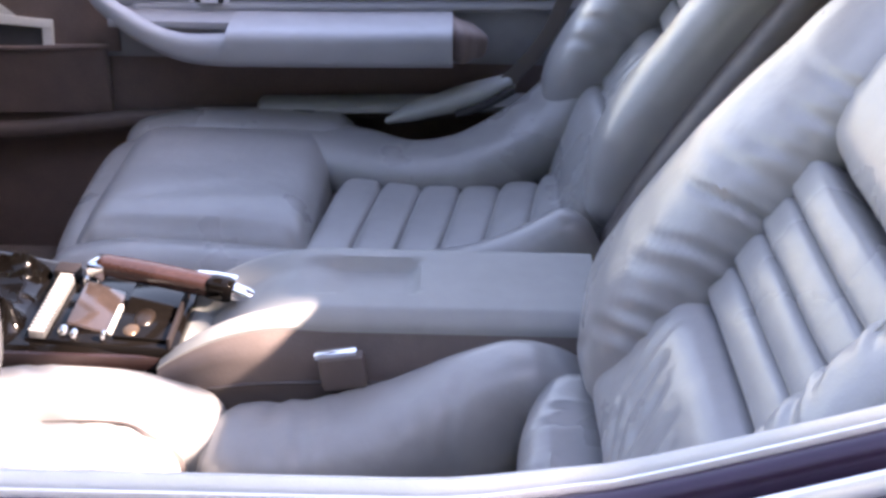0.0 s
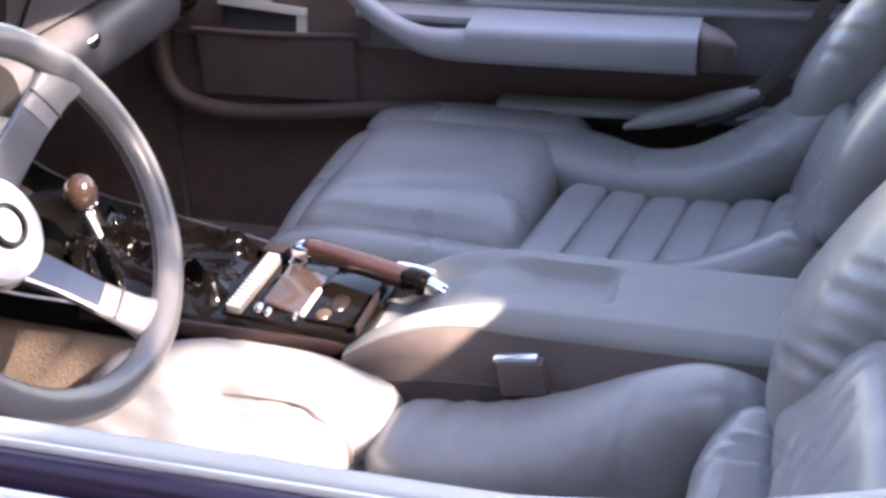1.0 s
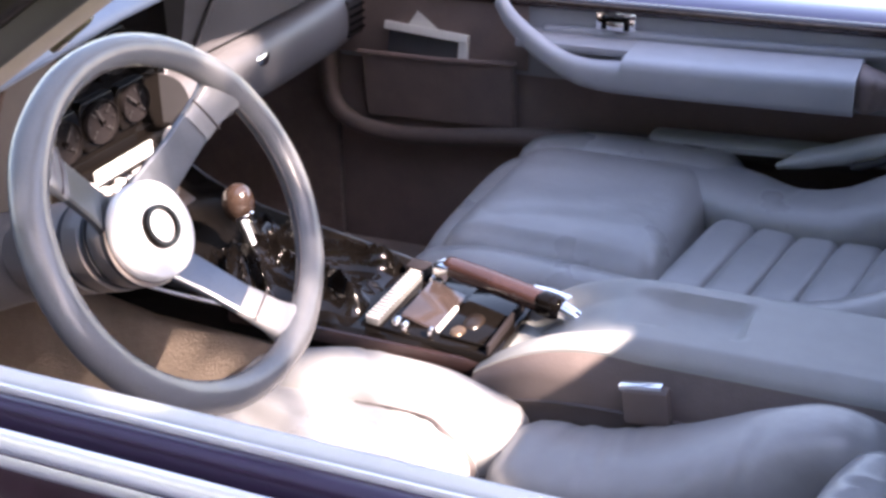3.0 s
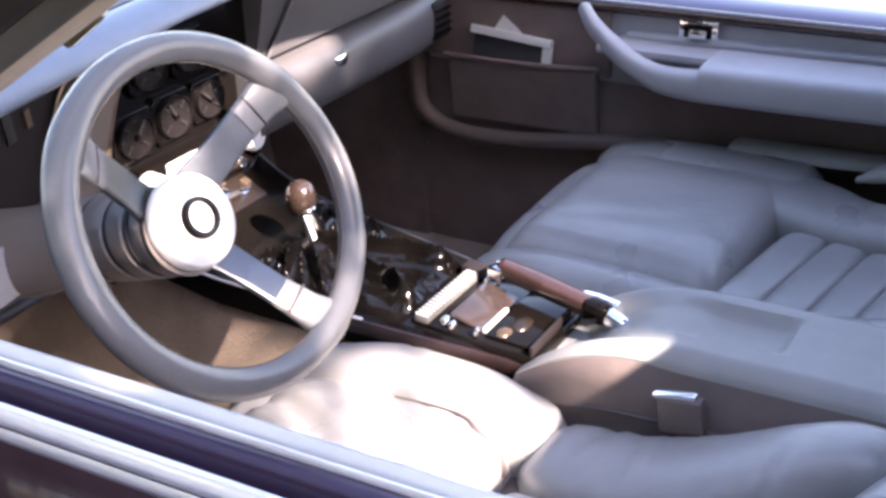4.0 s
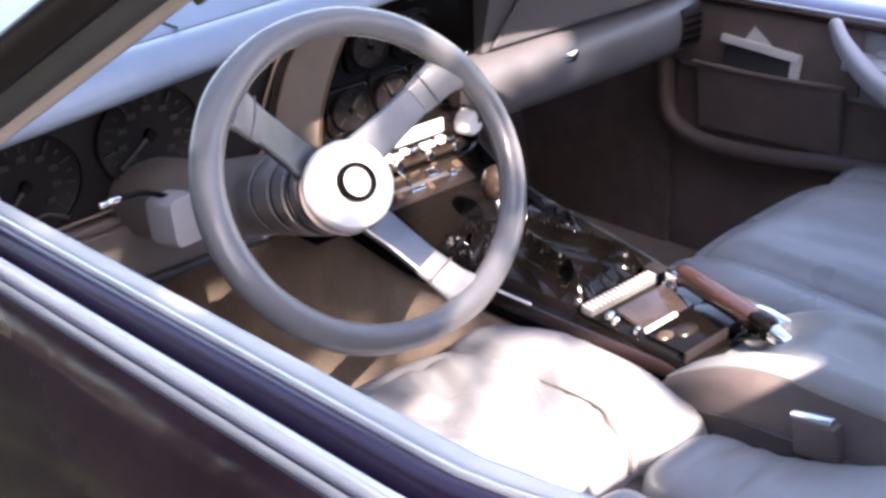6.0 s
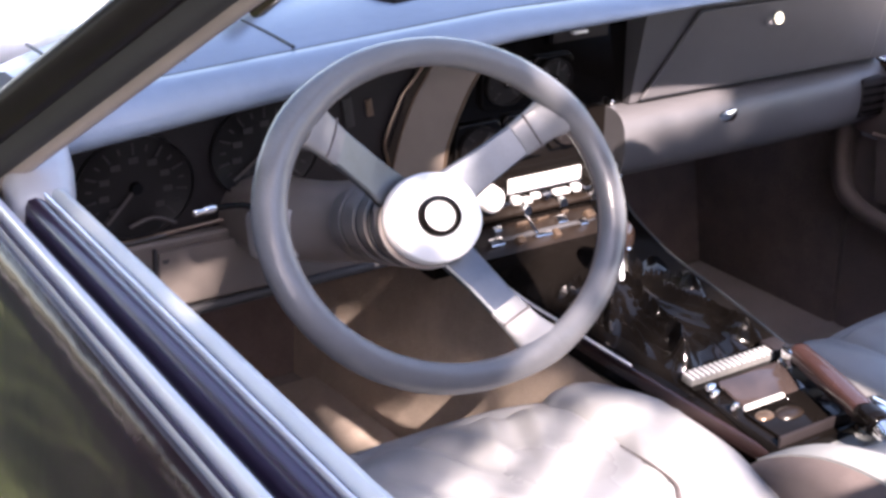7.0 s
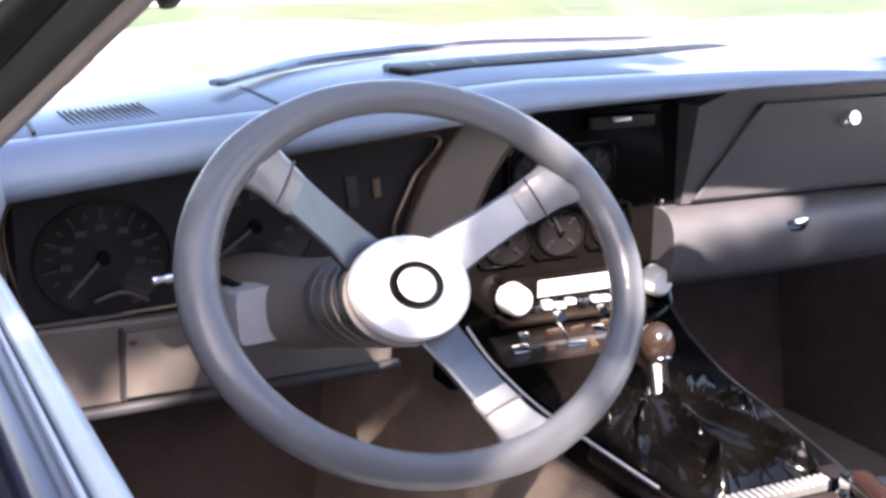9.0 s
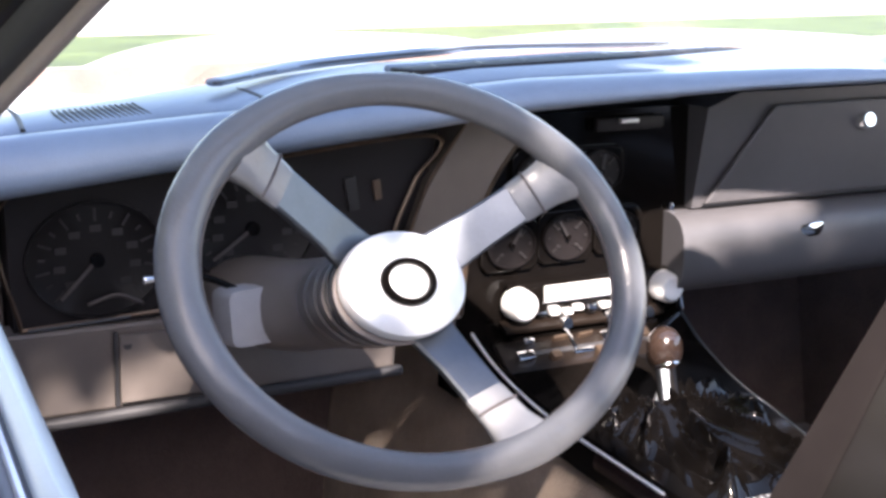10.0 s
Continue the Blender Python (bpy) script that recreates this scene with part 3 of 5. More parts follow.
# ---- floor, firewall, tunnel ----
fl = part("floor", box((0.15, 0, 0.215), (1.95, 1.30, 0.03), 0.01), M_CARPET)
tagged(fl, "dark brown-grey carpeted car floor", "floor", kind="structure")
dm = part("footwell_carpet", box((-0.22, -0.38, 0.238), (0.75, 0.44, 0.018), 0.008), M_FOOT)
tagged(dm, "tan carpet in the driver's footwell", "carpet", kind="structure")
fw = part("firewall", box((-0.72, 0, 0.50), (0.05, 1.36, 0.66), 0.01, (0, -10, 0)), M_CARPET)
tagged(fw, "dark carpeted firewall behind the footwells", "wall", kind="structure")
for s in (-1, 1):
    kp = part("kick_panel", box((-0.555, s * 0.635, 0.49), (0.43, 0.04, 0.60), 0.01), M_CARPET)
    tagged(kp, "dark carpeted side wall of the footwell", "wall", kind="structure")
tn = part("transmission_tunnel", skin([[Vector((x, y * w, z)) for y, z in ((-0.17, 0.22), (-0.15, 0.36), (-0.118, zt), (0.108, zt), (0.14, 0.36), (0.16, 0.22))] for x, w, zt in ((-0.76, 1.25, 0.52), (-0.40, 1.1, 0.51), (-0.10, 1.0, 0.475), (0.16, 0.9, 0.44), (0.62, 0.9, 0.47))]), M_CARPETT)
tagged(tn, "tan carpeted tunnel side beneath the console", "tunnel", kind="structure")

# sheet added to undo the lightened tunnel colour on the shaded passenger side
tc = part("tunnel_dark_sheet", skin([[Vector((x, y * w + o, z)) for o, y, z in ((0.004, 0.108, zt), (0.006, 0.14, 0.36), (0.006, 0.16, 0.236), (0.0, 0.16, 0.236), (0.0, 0.14, 0.36), (0.0, 0.108, zt))] for x, w, zt in ((-0.70, 1.25, 0.515), (-0.40, 1.1, 0.505), (-0.10, 1.0, 0.47), (0.16, 0.9, 0.435))]), M_CARPET)
tagged(tc, "dark sheet added over the tunnel's shaded passenger side", "carpet", kind="structure")

# ---- passenger door ----
pdoor = thing("passenger_door", "grey vinyl car door panel with armrest and map pocket", "car door", (0.2, 0.66, 0.2))
part("upper_panel", box((0.19, 0.632, 0.608), (1.05, 0.03, 0.120), 0.012), M_DOOR, pdoor)
part("lower_panel", box((0.19, 0.636, 0.385), (1.06, 0.03, 0.335), 0.01), M_DOORC, pdoor, "dark carpeted lower panel")
part("top_trim", loft([(-0.36, 0.617, 0.667), (0.75, 0.617, 0.672)], [(0.012, 0.009)], 10, 10, 3), M_BRAKE, pdoor, "dark red-brown trim strip")
# copper colour stands in for orange light reflected in a bright trim
part("trim_bead", loft([(-0.36, 0.606, 0.670), (0.75, 0.606, 0.675)], [(0.0022, 0.0022)], 6, 6, 2), M_BRONZE, pdoor, "thin bright bead coloured for the orange it reflects")
part("sill_paint", strip([(0.625, 0.672), (0.64, 0.679), (0.70, 0.684), (0.745, 0.674), (0.775, 0.62), (0.79, 0.48), (0.76, 0.25), (0.66, 0.25), (0.655, 0.66)], [-0.36 + 1.1 * i / 10 for i in range(11)], lambda x: (0, -0.003 + 0.0045 * (x + 0.36))), M_PAINTP, pdoor, "plum painted door top")
# dark sheet put where the dash shades the front of the door
part("front_shade", box((-0.175, 0.6145, 0.612), (0.33, 0.006, 0.106), 0.003), M_DOORC, pdoor, "dark sheet standing in for shade under the dash")
part("armrest", loft([(0.165, 0.55, 0.605), (0.30, 0.55, 0.607), (0.475, 0.55, 0.611)], [(0.06, 0.027)], 10, 20, 5, ends=False), M_ARM, pdoor, "pale grey padded armrest")
part("armrest_cap", loft([(0.475, 0.555, 0.611), (0.502, 0.565, 0.606)], [(0.055, 0.0255), (0.04, 0.019)], 6, 20, 5), M_DOORC, pdoor)
part("pull_strap", loft([(-0.045, 0.59, 0.668), (-0.02, 0.575, 0.645), (0.04, 0.545, 0.615), (0.10, 0.53, 0.597), (0.17, 0.53, 0.595)], [(0.009, 0.010), (0.014, 0.015), (0.022, 0.022)], 20, 14, 3.0), M_ARM, pdoor, "curved door pull")
part("arm_shelf", box((0.09, 0.585, 0.622), (0.20, 0.07, 0.012), 0.004), M_DOOR, pdoor)
part("panel_roll", loft([(0.02, 0.612, 0.628), (0.3, 0.612, 0.634), (0.70, 0.612, 0.645)], [(0.010, 0.008)], 10, 10, 2.5), M_DOOR, pdoor)
hb = part("handle_bezel", box((0.125, 0.612, 0.648), (0.06, 0.012, 0.034), 0.004), M_CHROME, pdoor, "chrome door release bezel")
part("handle_recess", box((0.125, 0.605, 0.649), (0.042, 0.006, 0.020), 0.002), M_BLACK, hb)
part("handle_lever", box((0.127, 0.600, 0.647), (0.026, 0.008, 0.013), 0.003), M_CHROME, hb)
part("map_pocket", skin([[Vector((x, y, z)) for x, z in ((-0.285, zz), (-0.03, zz + 0.006))] + [Vector((x, y + 0.022, z)) for x, z in ((-0.03, zz + 0.006), (-0.285, zz))] for y, zz in ((0.612, 0.455), (0.606, 0.50), (0.598, 0.565))]), M_DOORC, pdoor, "carpeted map pocket", bevel=0.004)
part("pocket_bead", loft([(-0.288, 0.598, 0.566), (-0.15, 0.597, 0.567), (-0.027, 0.598, 0.573)], [(0.004, 0.004)], 10, 8, 2), M_DOORC, pdoor)
part("weatherstrip", loft([(-0.345, 0.605, 0.70), (-0.347, 0.60, 0.60), (-0.342, 0.597, 0.50), (-0.315, 0.597, 0.455), (-0.25, 0.597, 0.437), (-0.15, 0.597, 0.44), (0.02, 0.597, 0.462), (0.25, 0.597, 0.478), (0.60, 0.597, 0.49)], [(0.014, 0.014)], 60, 12, 2.4, (0, 1, 0)), M_PIPE, pdoor, "rounded door edge piping")
part("sill_plate", loft([(0.20, 0.580, 0.494), (0.65, 0.580, 0.509)], [(0.026, 0.009)], 6, 12, 3), M_SILL, pdoor, "pale sill plate")
papers = thing("papers", "folded white papers standing in the map pocket", "papers", (-0.17, 0.612, 0.57))
part("sheet", box((-0.174, 0.606, 0.6065), (0.140, 0.010, 0.013), 0.002, (-14, 4.5, 0)), M_PAPER, papers, "edge of folded white paper")
part("side_fold", box((-0.112, 0.606, 0.588), (0.016, 0.008, 0.038), 0.002, (-10, 0, 0)), M_PAPER, papers)
part("booklet", box((-0.178, 0.611, 0.585), (0.125, 0.005, 0.040), 0.001, (-12, 3, 0)), M_PAPERD, papers, "dark booklet cover")
part("folded_corner", skin([[Vector((-0.207, y, 0.613)), Vector((-0.157, y, 0.611)), Vector((-0.170, y, 0.622)), Vector((-0.190, y, 0.637))] for y in (0.611, 0.614)]), M_PAPER, papers, smooth=False)


# ---- seats ----
def seat(name, label, y0, y1, zi, zo, dx, ribs, inner, outer, bribs, sweep=()):
    """ribs: across-span of the ribbed insert; inner, outer: centre and half width of the cushion bolsters; bribs: span of the backrest's ribs."""
    ob = thing(name, label, "car seat", (0.35 + dx, (y0 + y1) / 2, 0.23), group="front seats")
    W = abs(y1 - y0)
    sgn = 1 if y1 > y0 else -1

    def P(x, u, h):
        return Vector((x + dx, y0 + (y1 - y0) * u, zi + (zo - zi) * u + h))

    def B(z, u, f):
        """A point of the backrest: height, across, and forward of its face."""
        return Vector((0.665 + dx + 0.63 * (z - 0.55), y0 + (y1 - y0) * u, z)) + Vector((-0.846, 0, 0.533)) * f

    tilt = math.degrees(math.atan2((zo - zi), W)) * sgn
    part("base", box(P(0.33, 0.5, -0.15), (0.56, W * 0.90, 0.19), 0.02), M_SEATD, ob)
    if y1 < 0:
        folds = [(P(0.045, 0.30, 0), P(0.155, 0.42, 0), 0.013, 0.007), (P(0.04, 0.56, 0), P(0.165, 0.46, 0), 0.014, 0.008), (P(0.10, 0.66, 0), P(0.25, 0.52, 0), 0.012, 0.006), (P(0.20, 0.16, 0), P(0.29, 0.30, 0), 0.010, 0.005), (P(0.22, 0.78, 0), P(0.30, 0.66, 0), 0.010, 0.006)]
        part("front_pad", wrinkle(pad(pose(*P(0.157, 0.50, -0.055), tilt, 90, 0), 0.064, W * 0.80, 0.272, 4.0, 60, 70, 0.002), folds), M_SEAT, ob)
    else:
        part("front_pad", wrinkle(pad(pose(*P(0.167, 0.50, -0.055), tilt, 90, 0), 0.064, W * 0.80, 0.292, 7.0, 60, 70, 0.0015), [(P(0.06, 0.17, 0), P(0.28, 0.15, 0), 0.008, 0.0025), (P(0.10, 0.5, 0), P(0.26, 0.62, 0), 0.03, 0.0012)]), M_SEAT, ob)
    if y1 < 0:
        # dark tube along the seam stands in for the shade in the crease
        part("crease_strip", loft([(0.100, -0.206, 0.4835), (0.150, -0.203, 0.4835), (0.180, -0.206, 0.4825), (0.198, -0.217, 0.4795), (0.214, -0.220, 0.4705), (0.227, -0.221, 0.4560), (0.232, -0.226, 0.442)], [(0.0008, 0.0008), (0.0012, 0.0012), (0.0020, 0.0018), (0.0032, 0.0022), (0.0036, 0.0024), (0.0036, 0.0024), (0.003, 0.002)], 40, 8, 2), M_SEATD, ob, "dark strip for the seam and the shaded crease round the pad")
        part("front_border", wrinkle(loft([P(0.035, 0.07, -0.062), P(0.12, 0.060, -0.047), P(0.21, 0.075, -0.044), P(0.282, 0.085, -0.052)], [(0.045, 0.05), (0.050, 0.054), (0.054, 0.052), (0.050, 0.046)], 40, 30, 3, wob=0.001), [(P(0.13, 0.0, 0), P(0.20, 0.16, 0), 0.008, 0.004), (P(0.24, 0.03, 0), P(0.28, 0.14, 0), 0.007, 0.003)]), M_SEAT, ob)
    else:
        part("front_border", loft([P(0.035, 0.07, -0.062), P(0.12, 0.055, -0.050), P(0.30, 0.045, -0.055)], [(0.045, 0.05), (0.045, 0.052), (0.04, 0.05)], 14, 18, 3, wob=0.001), M_SEAT, ob)
    part("front_border", loft([P(0.045, 0.92, -0.060), P(0.14, 0.93, -0.048), P(0.30, 0.90, -0.045)], [(0.045, 0.05), (0.048, 0.052), (0.055, 0.05)], 14, 18, 3, wob=0.001), M_SEAT, ob)
    part("front_roll", cushion(P(0.045, 0.5, -0.10), (0.10, W * 0.98, 0.17), 3.4, 16, 16, (tilt, -14, 0)), M_SEAT, ob)
    uc, uw = (ribs[0] + ribs[1]) / 2, ribs[1] - ribs[0]
    # dark bed stands in for the shade in gaps between the ribs
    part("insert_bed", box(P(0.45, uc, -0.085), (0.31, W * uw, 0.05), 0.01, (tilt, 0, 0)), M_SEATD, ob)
    drv = y1 < 0
    rs = random.Random(31 if drv else 12)
    for k in range(6):
        part("cushion_rib", cushion(P(0.341 + 0.0535 * k, uc, -0.052 + 0.004 * max(0, k - 3) ** 2 - 0.004 * math.sin(k * 0.7)), (0.060, W * (uw + 0.08), 0.070), 4.6, 18, 18, (tilt, -4.0 * max(0, k - 3), 0 if drv else -9), 0.0014), M_SEAT, ob)
    if sweep:
        bm = loft([P(x, u, h) for x, u, h, hw in sweep], [(hw, 0.043) for x, u, h, hw in sweep], 70, 32, 3.0, wob=0.0015)
        part("bolster", wrinkle(bm, [(P(x, 0.62 + 0.02 * i, 0.0), P(x + 0.03, 0.80, 0.02), 0.006, 0.003) for i, x in enumerate((0.40, 0.47, 0.53, 0.575))]), M_SEAT, ob)
    lanes = [(*inner, -0.035)] if sweep else [(*outer, 0.0), (*inner, 0.0)]
    for u, hw, h in lanes:
        if drv and u < 0.5:
            pts = [P(0.343, u, -0.066), P(0.385, u, -0.072), P(0.44, u - 0.01, -0.068), P(0.53, u - 0.04, -0.036), P(0.60, u - 0.065, -0.004), P(0.66, u - 0.08, -0.02)]
            secs = [(hw * 0.95, 0.052), (hw, 0.060), (hw, 0.063), (hw * 0.87, 0.061), (hw * 0.68, 0.058), (hw * 0.55, 0.05)]
        else:
            pts = [P(0.20, u, h - 0.050), P(0.30, u, h - 0.035), P(0.42, u, h - 0.022), P(0.53, u, h + 0.004), P(0.62, u + 0.02, h + 0.050)]
            secs = [(hw * 0.9, 0.05), (hw, 0.055), (hw, 0.058), (hw * 0.95, 0.055), (hw * 0.8, 0.05)]
        lines = []
        for i in range(9):
            x, d = rs.uniform(0.30, 0.63), rs.uniform(0.03, 0.05)
            lines.append((P(x, u + rs.uniform(-0.1, 0.1), 0.02), P(x + rs.uniform(-0.03, 0.05), u + rs.choice((-1, 1)) * rs.uniform(0.08, 0.2), 0.0), rs.uniform(0.004, 0.007), rs.uniform(0.001, 0.0025)))
        part("bolster", wrinkle(loft(pts, secs, 80, 36, 3.6 if drv else 2.5, wob=0.002), lines), M_SEAT, ob)
    if drv:
        bm = loft([P(0.658, 0.15, 0.002), P(0.646, 0.28, 0.000), P(0.640, 0.55, -0.010), P(0.640, 0.84, -0.006)], [(0.040, 0.046), (0.047, 0.050), (0.047, 0.050)], 60, 36, 2.8, wob=0.002)
        lines = [(P(0.612 + 0.018 * i, 0.30 - 0.05 * i, 0.0), P(0.69, 0.30 - 0.03 * i, 0.0), 0.005, 0.004) for i in range(2)]
        lines += [(P(0.635, 0.30, 0.0), P(0.63, 0.80, 0.0), 0.006, 0.0035), (P(0.615, 0.40, 0.0), P(0.62, 0.66, 0.0), 0.005, 0.003), (P(0.662, 0.34, 0.0), P(0.658, 0.62, 0.0), 0.005, 0.002), (P(0.60, 0.42, 0.0), P(0.65, 0.46, 0.0), 0.005, 0.0025)]
        part("rear_roll", wrinkle(bm, lines), M_SEAT, ob, "creased leather roll at the foot of the backrest")
    else:
        part("rear_roll", wrinkle(cushion(P(0.662, 0.52, 0.022), (0.075, W * 0.62, 0.150), 4.2, 30, 30, (0, 22, 0), 0.002), [(P(0.60, 0.25 + 0.15 * i, 0.0), P(0.62, 0.30 + 0.15 * i, 0.08), 0.006, 0.003) for i in range(3)]), M_SEAT, ob)
    # backrest
    bc, bw = (bribs[0] + bribs[1]) / 2, bribs[1] - bribs[0]
    top = 0.935 if drv else 0.97
    # dark shell, meant to show as the shaded side behind the bolsters
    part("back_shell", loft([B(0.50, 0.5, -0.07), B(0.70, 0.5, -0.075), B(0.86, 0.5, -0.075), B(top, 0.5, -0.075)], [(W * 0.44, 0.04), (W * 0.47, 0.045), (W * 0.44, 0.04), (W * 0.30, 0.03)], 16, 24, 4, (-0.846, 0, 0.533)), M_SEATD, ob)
    bm = pad(pose(*B(0.610, bc - (0.04 if drv else 0), -0.024 if drv else -0.030), 0, 32, 0), 0.043, W * (bw + (0.28 if drv else 0.20)), 0.150, 5.0, 56, 84, 0.0015)
    lines = []
    for i in range(6):
        u0, z0 = bribs[0] + 0.12 + 0.075 * i + rs.uniform(-0.015, 0.015), rs.uniform(0.545, 0.56)
        mid = B(z0 + 0.035, u0 - 0.03, 0.0)
        h, w = rs.uniform(0.0020, 0.0036), rs.uniform(0.0055, 0.008)
        lines += [(B(z0, u0 + 0.12, 0.0), mid, w, h), (mid, B(z0 + rs.uniform(0.08, 0.11), u0 - rs.uniform(0.06, 0.10), 0.0), w, h * 0.8)]
    part("lumbar_pad", wrinkle(bm, lines, (-0.846, 0, 0.533)), M_SEAT, ob)
    for k in range(4):
        part("back_rib", cushion(B(0.690 + 0.0305 * k, bc, -0.031 + 0.002 * k), (0.07, W * (bw + 0.20), 0.039), 5.0, 20, 28, (0, 32, 0), 0.0022), M_SEAT, ob)
    part("upper_pad", cushion(B(0.868 if drv else 0.905, bc + 0.02, -0.030), (0.10, W * (bw + 0.25), 0.155 if drv else 0.23), 4.2, 26, 26, (0, 32, 0), 0.003), M_SEAT, ob)
    lo0 = -0.02 if drv else 0.085
    if not drv:
        # dark part added for the shade on this side of the backrest
        part("side_panel", loft([B(0.53, 0.035, -0.055), B(0.61, 0.035, -0.045), B(0.74, 0.035, -0.045), B(0.97, 0.045, -0.06)], [(W * 0.075, 0.050)], 20, 18, 3.0, (-0.846, 0, 0.533)), M_SEATD, ob, "backrest side darkened to stand in for its shade")
    for lo, hi, f in ((lo0, bribs[0] + 0.015, 0.0), (bribs[1] - 0.01, 1.02, -0.022)):
        u, hw = (lo + hi) / 2, (hi - lo) / 2 * W
        dz = 0.0
        if not drv and u > 0.5:
            f, dz = 0.022, -0.035
        seam, away = (hi, -1) if u < 0.5 else (lo, 1)
        lines = []
        for i in range(9):
            z = 0.632 + 0.028 * i + rs.uniform(-0.006, 0.006)
            lines.append((B(z, seam - away * 0.04, f), B(z - rs.uniform(0.02, 0.05), seam + away * rs.uniform(0.05, 0.14), f), rs.uniform(0.0042, 0.0065), rs.uniform(0.0020, 0.0050)))
        if drv and u < 0.5:
            dz = 0.030
        bm = loft([B(0.545 + dz, u, f - 0.02), B(0.61 + dz * 0.8, u, f), B(0.72 + dz * 0.4, u, f), B(0.84, u, f - 0.008), B(top, u, f - 0.03)], [(hw * 0.9, 0.045), (hw, 0.055), (hw, 0.055), (hw, 0.045), (hw * 0.9, 0.04)], 150, 52, 2.6, (-0.846, 0, 0.533), wob=0.001)
        part("back_bolster", wrinkle(bm, lines, (-0.846, 0, 0.533)), M_SEAT, ob)
    for o in (0.0, 0.016):
        part("stitch_line", loft([B(0.56, bribs[1] + 0.055 + o, 0.012), B(0.70, bribs[1] + 0.050 + o, 0.022), B(0.86, bribs[1] + 0.045 + o, 0.020)], [(0.0014, 0.0014)], 24, 6, 2), M_SEAM, ob)
    return ob


seat("passenger_seat", "grey leather bucket seat with ribbed insert, in shade", 0.118, 0.573, 0.485, 0.495, 0.0, (0.06, 0.58), (0.02, 0.042), (0.77, 0.095), (0.32, 0.74), ((0.12, 0.90, -0.055, 0.055), (0.22, 0.88, -0.045, 0.072), (0.33, 0.79, -0.044, 0.068), (0.42, 0.70, -0.042, 0.062), (0.51, 0.71, -0.030, 0.066), (0.60, 0.80, 0.005, 0.066), (0.66, 0.86, 0.06, 0.055)))
seat("driver_seat", "grey leather bucket seat, front half sunlit", -0.125, -0.575, 0.487, 0.487, -0.06, (0.34, 0.76), (0.138, 0.064), (0.88, 0.05), (0.33, 0.83))
belt = thing("seat_belt", "grey seat belt guide beside the passenger seat", "seat belt", (0.46, 0.54, 0.5))
part("guide", loft([(0.385, 0.535, 0.492), (0.43, 0.535, 0.510), (0.50, 0.540, 0.530), (0.555, 0.545, 0.550)], [(0.005, 0.005), (0.015, 0.012), (0.018, 0.017), (0.012, 0.012)], 24, 20, 2.6, (0, -0.3, 0.95)), M_SILL, belt, "grey padded belt guide")
part("slot", loft([(0.485, 0.515, 0.512), (0.52, 0.518, 0.524), (0.56, 0.525, 0.545)], [(0.006, 0.005)], 8, 10, 3), M_GAP, belt)
part("webbing", loft([(0.515, 0.530, 0.526), (0.56, 0.540, 0.560), (0.605, 0.550, 0.615), (0.64, 0.565, 0.69), (0.70, 0.585, 0.82)], [(0.011, 0.002)], 20, 8, 4, (0, -0.85, 0.5)), M_SEATD, belt, "dark grey webbing")

# ---- console ----
cons = thing("center_console", "grey vinyl centre console with storage well", "console", (0.4, 0, 0.3))


def cons_z(x, y):
    s = min(1, max(0, (y + 0.084) / 0.006)) * min(1, max(0, (0.03 - y) / 0.03))
    u = min(1, max(0, (x - 0.185 - 0.040 * s) / (0.17 - 0.030 * s)))
    z = 0.480 + 0.066 * (1 - (1 - u) ** 2.2)
    e = max(0, -0.088 - y) / 0.036
    f = max(0, y - 0.030) / 0.03
    z -= 0.050 * u * min(1, e) ** 1.7 + 0.02 * min(1, f) ** 2
    wx = min(1, max(0, (x - 0.318) / 0.05)) * min(1, max(0, (0.447 - x) / 0.010))
    wy = min(1, max(0, (y + 0.060) / 0.01)) * min(1, max(0, (0.018 - y) / 0.01))
    return z - 0.012 * wx * wy


rings = []
for i in range(67):
    x = 0.185 + 0.0067 * i
    rings.append([Vector((x, -0.106 + 0.166 * j / 40, cons_z(x, -0.106 + 0.166 * j / 40))) for j in range(41)] + [Vector((x, 0.062, 0.36)), Vector((x, -0.104, 0.36))])
part("armrest_lid", skin(rings), M_CONS, cons)
# side split off from the lid to carry the darker colour
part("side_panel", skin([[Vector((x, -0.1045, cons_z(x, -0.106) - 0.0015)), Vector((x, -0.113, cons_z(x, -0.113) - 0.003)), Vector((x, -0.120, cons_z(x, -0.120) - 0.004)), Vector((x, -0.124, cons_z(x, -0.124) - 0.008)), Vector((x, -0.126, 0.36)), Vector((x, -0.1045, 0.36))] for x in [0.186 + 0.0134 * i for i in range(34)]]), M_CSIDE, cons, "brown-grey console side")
part("side_seam", loft([(0.24, -0.126, 0.470), (0.30, -0.126, 0.478), (0.42, -0.126, 0.482), (0.60, -0.126, 0.482)], [(0.0022, 0.0022)], 20, 6, 2), M_SEATD, cons)
bk = thing("belt_buckle", "grey belt buckle with chrome edge against the console", "seat belt buckle", (0.37, -0.13, 0.48))
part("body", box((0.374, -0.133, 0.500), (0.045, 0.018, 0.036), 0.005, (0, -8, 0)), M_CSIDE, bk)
part("chrome_edge", box((0.367, -0.133, 0.5195), (0.042, 0.012, 0.006), 0.002, (0, -8, 0)), M_CHROME, bk)

trim = thing("shift_console", "glossy black shifter trim plate with bronze sheen", "console", (-0.05, 0, 0.45))
rings = []
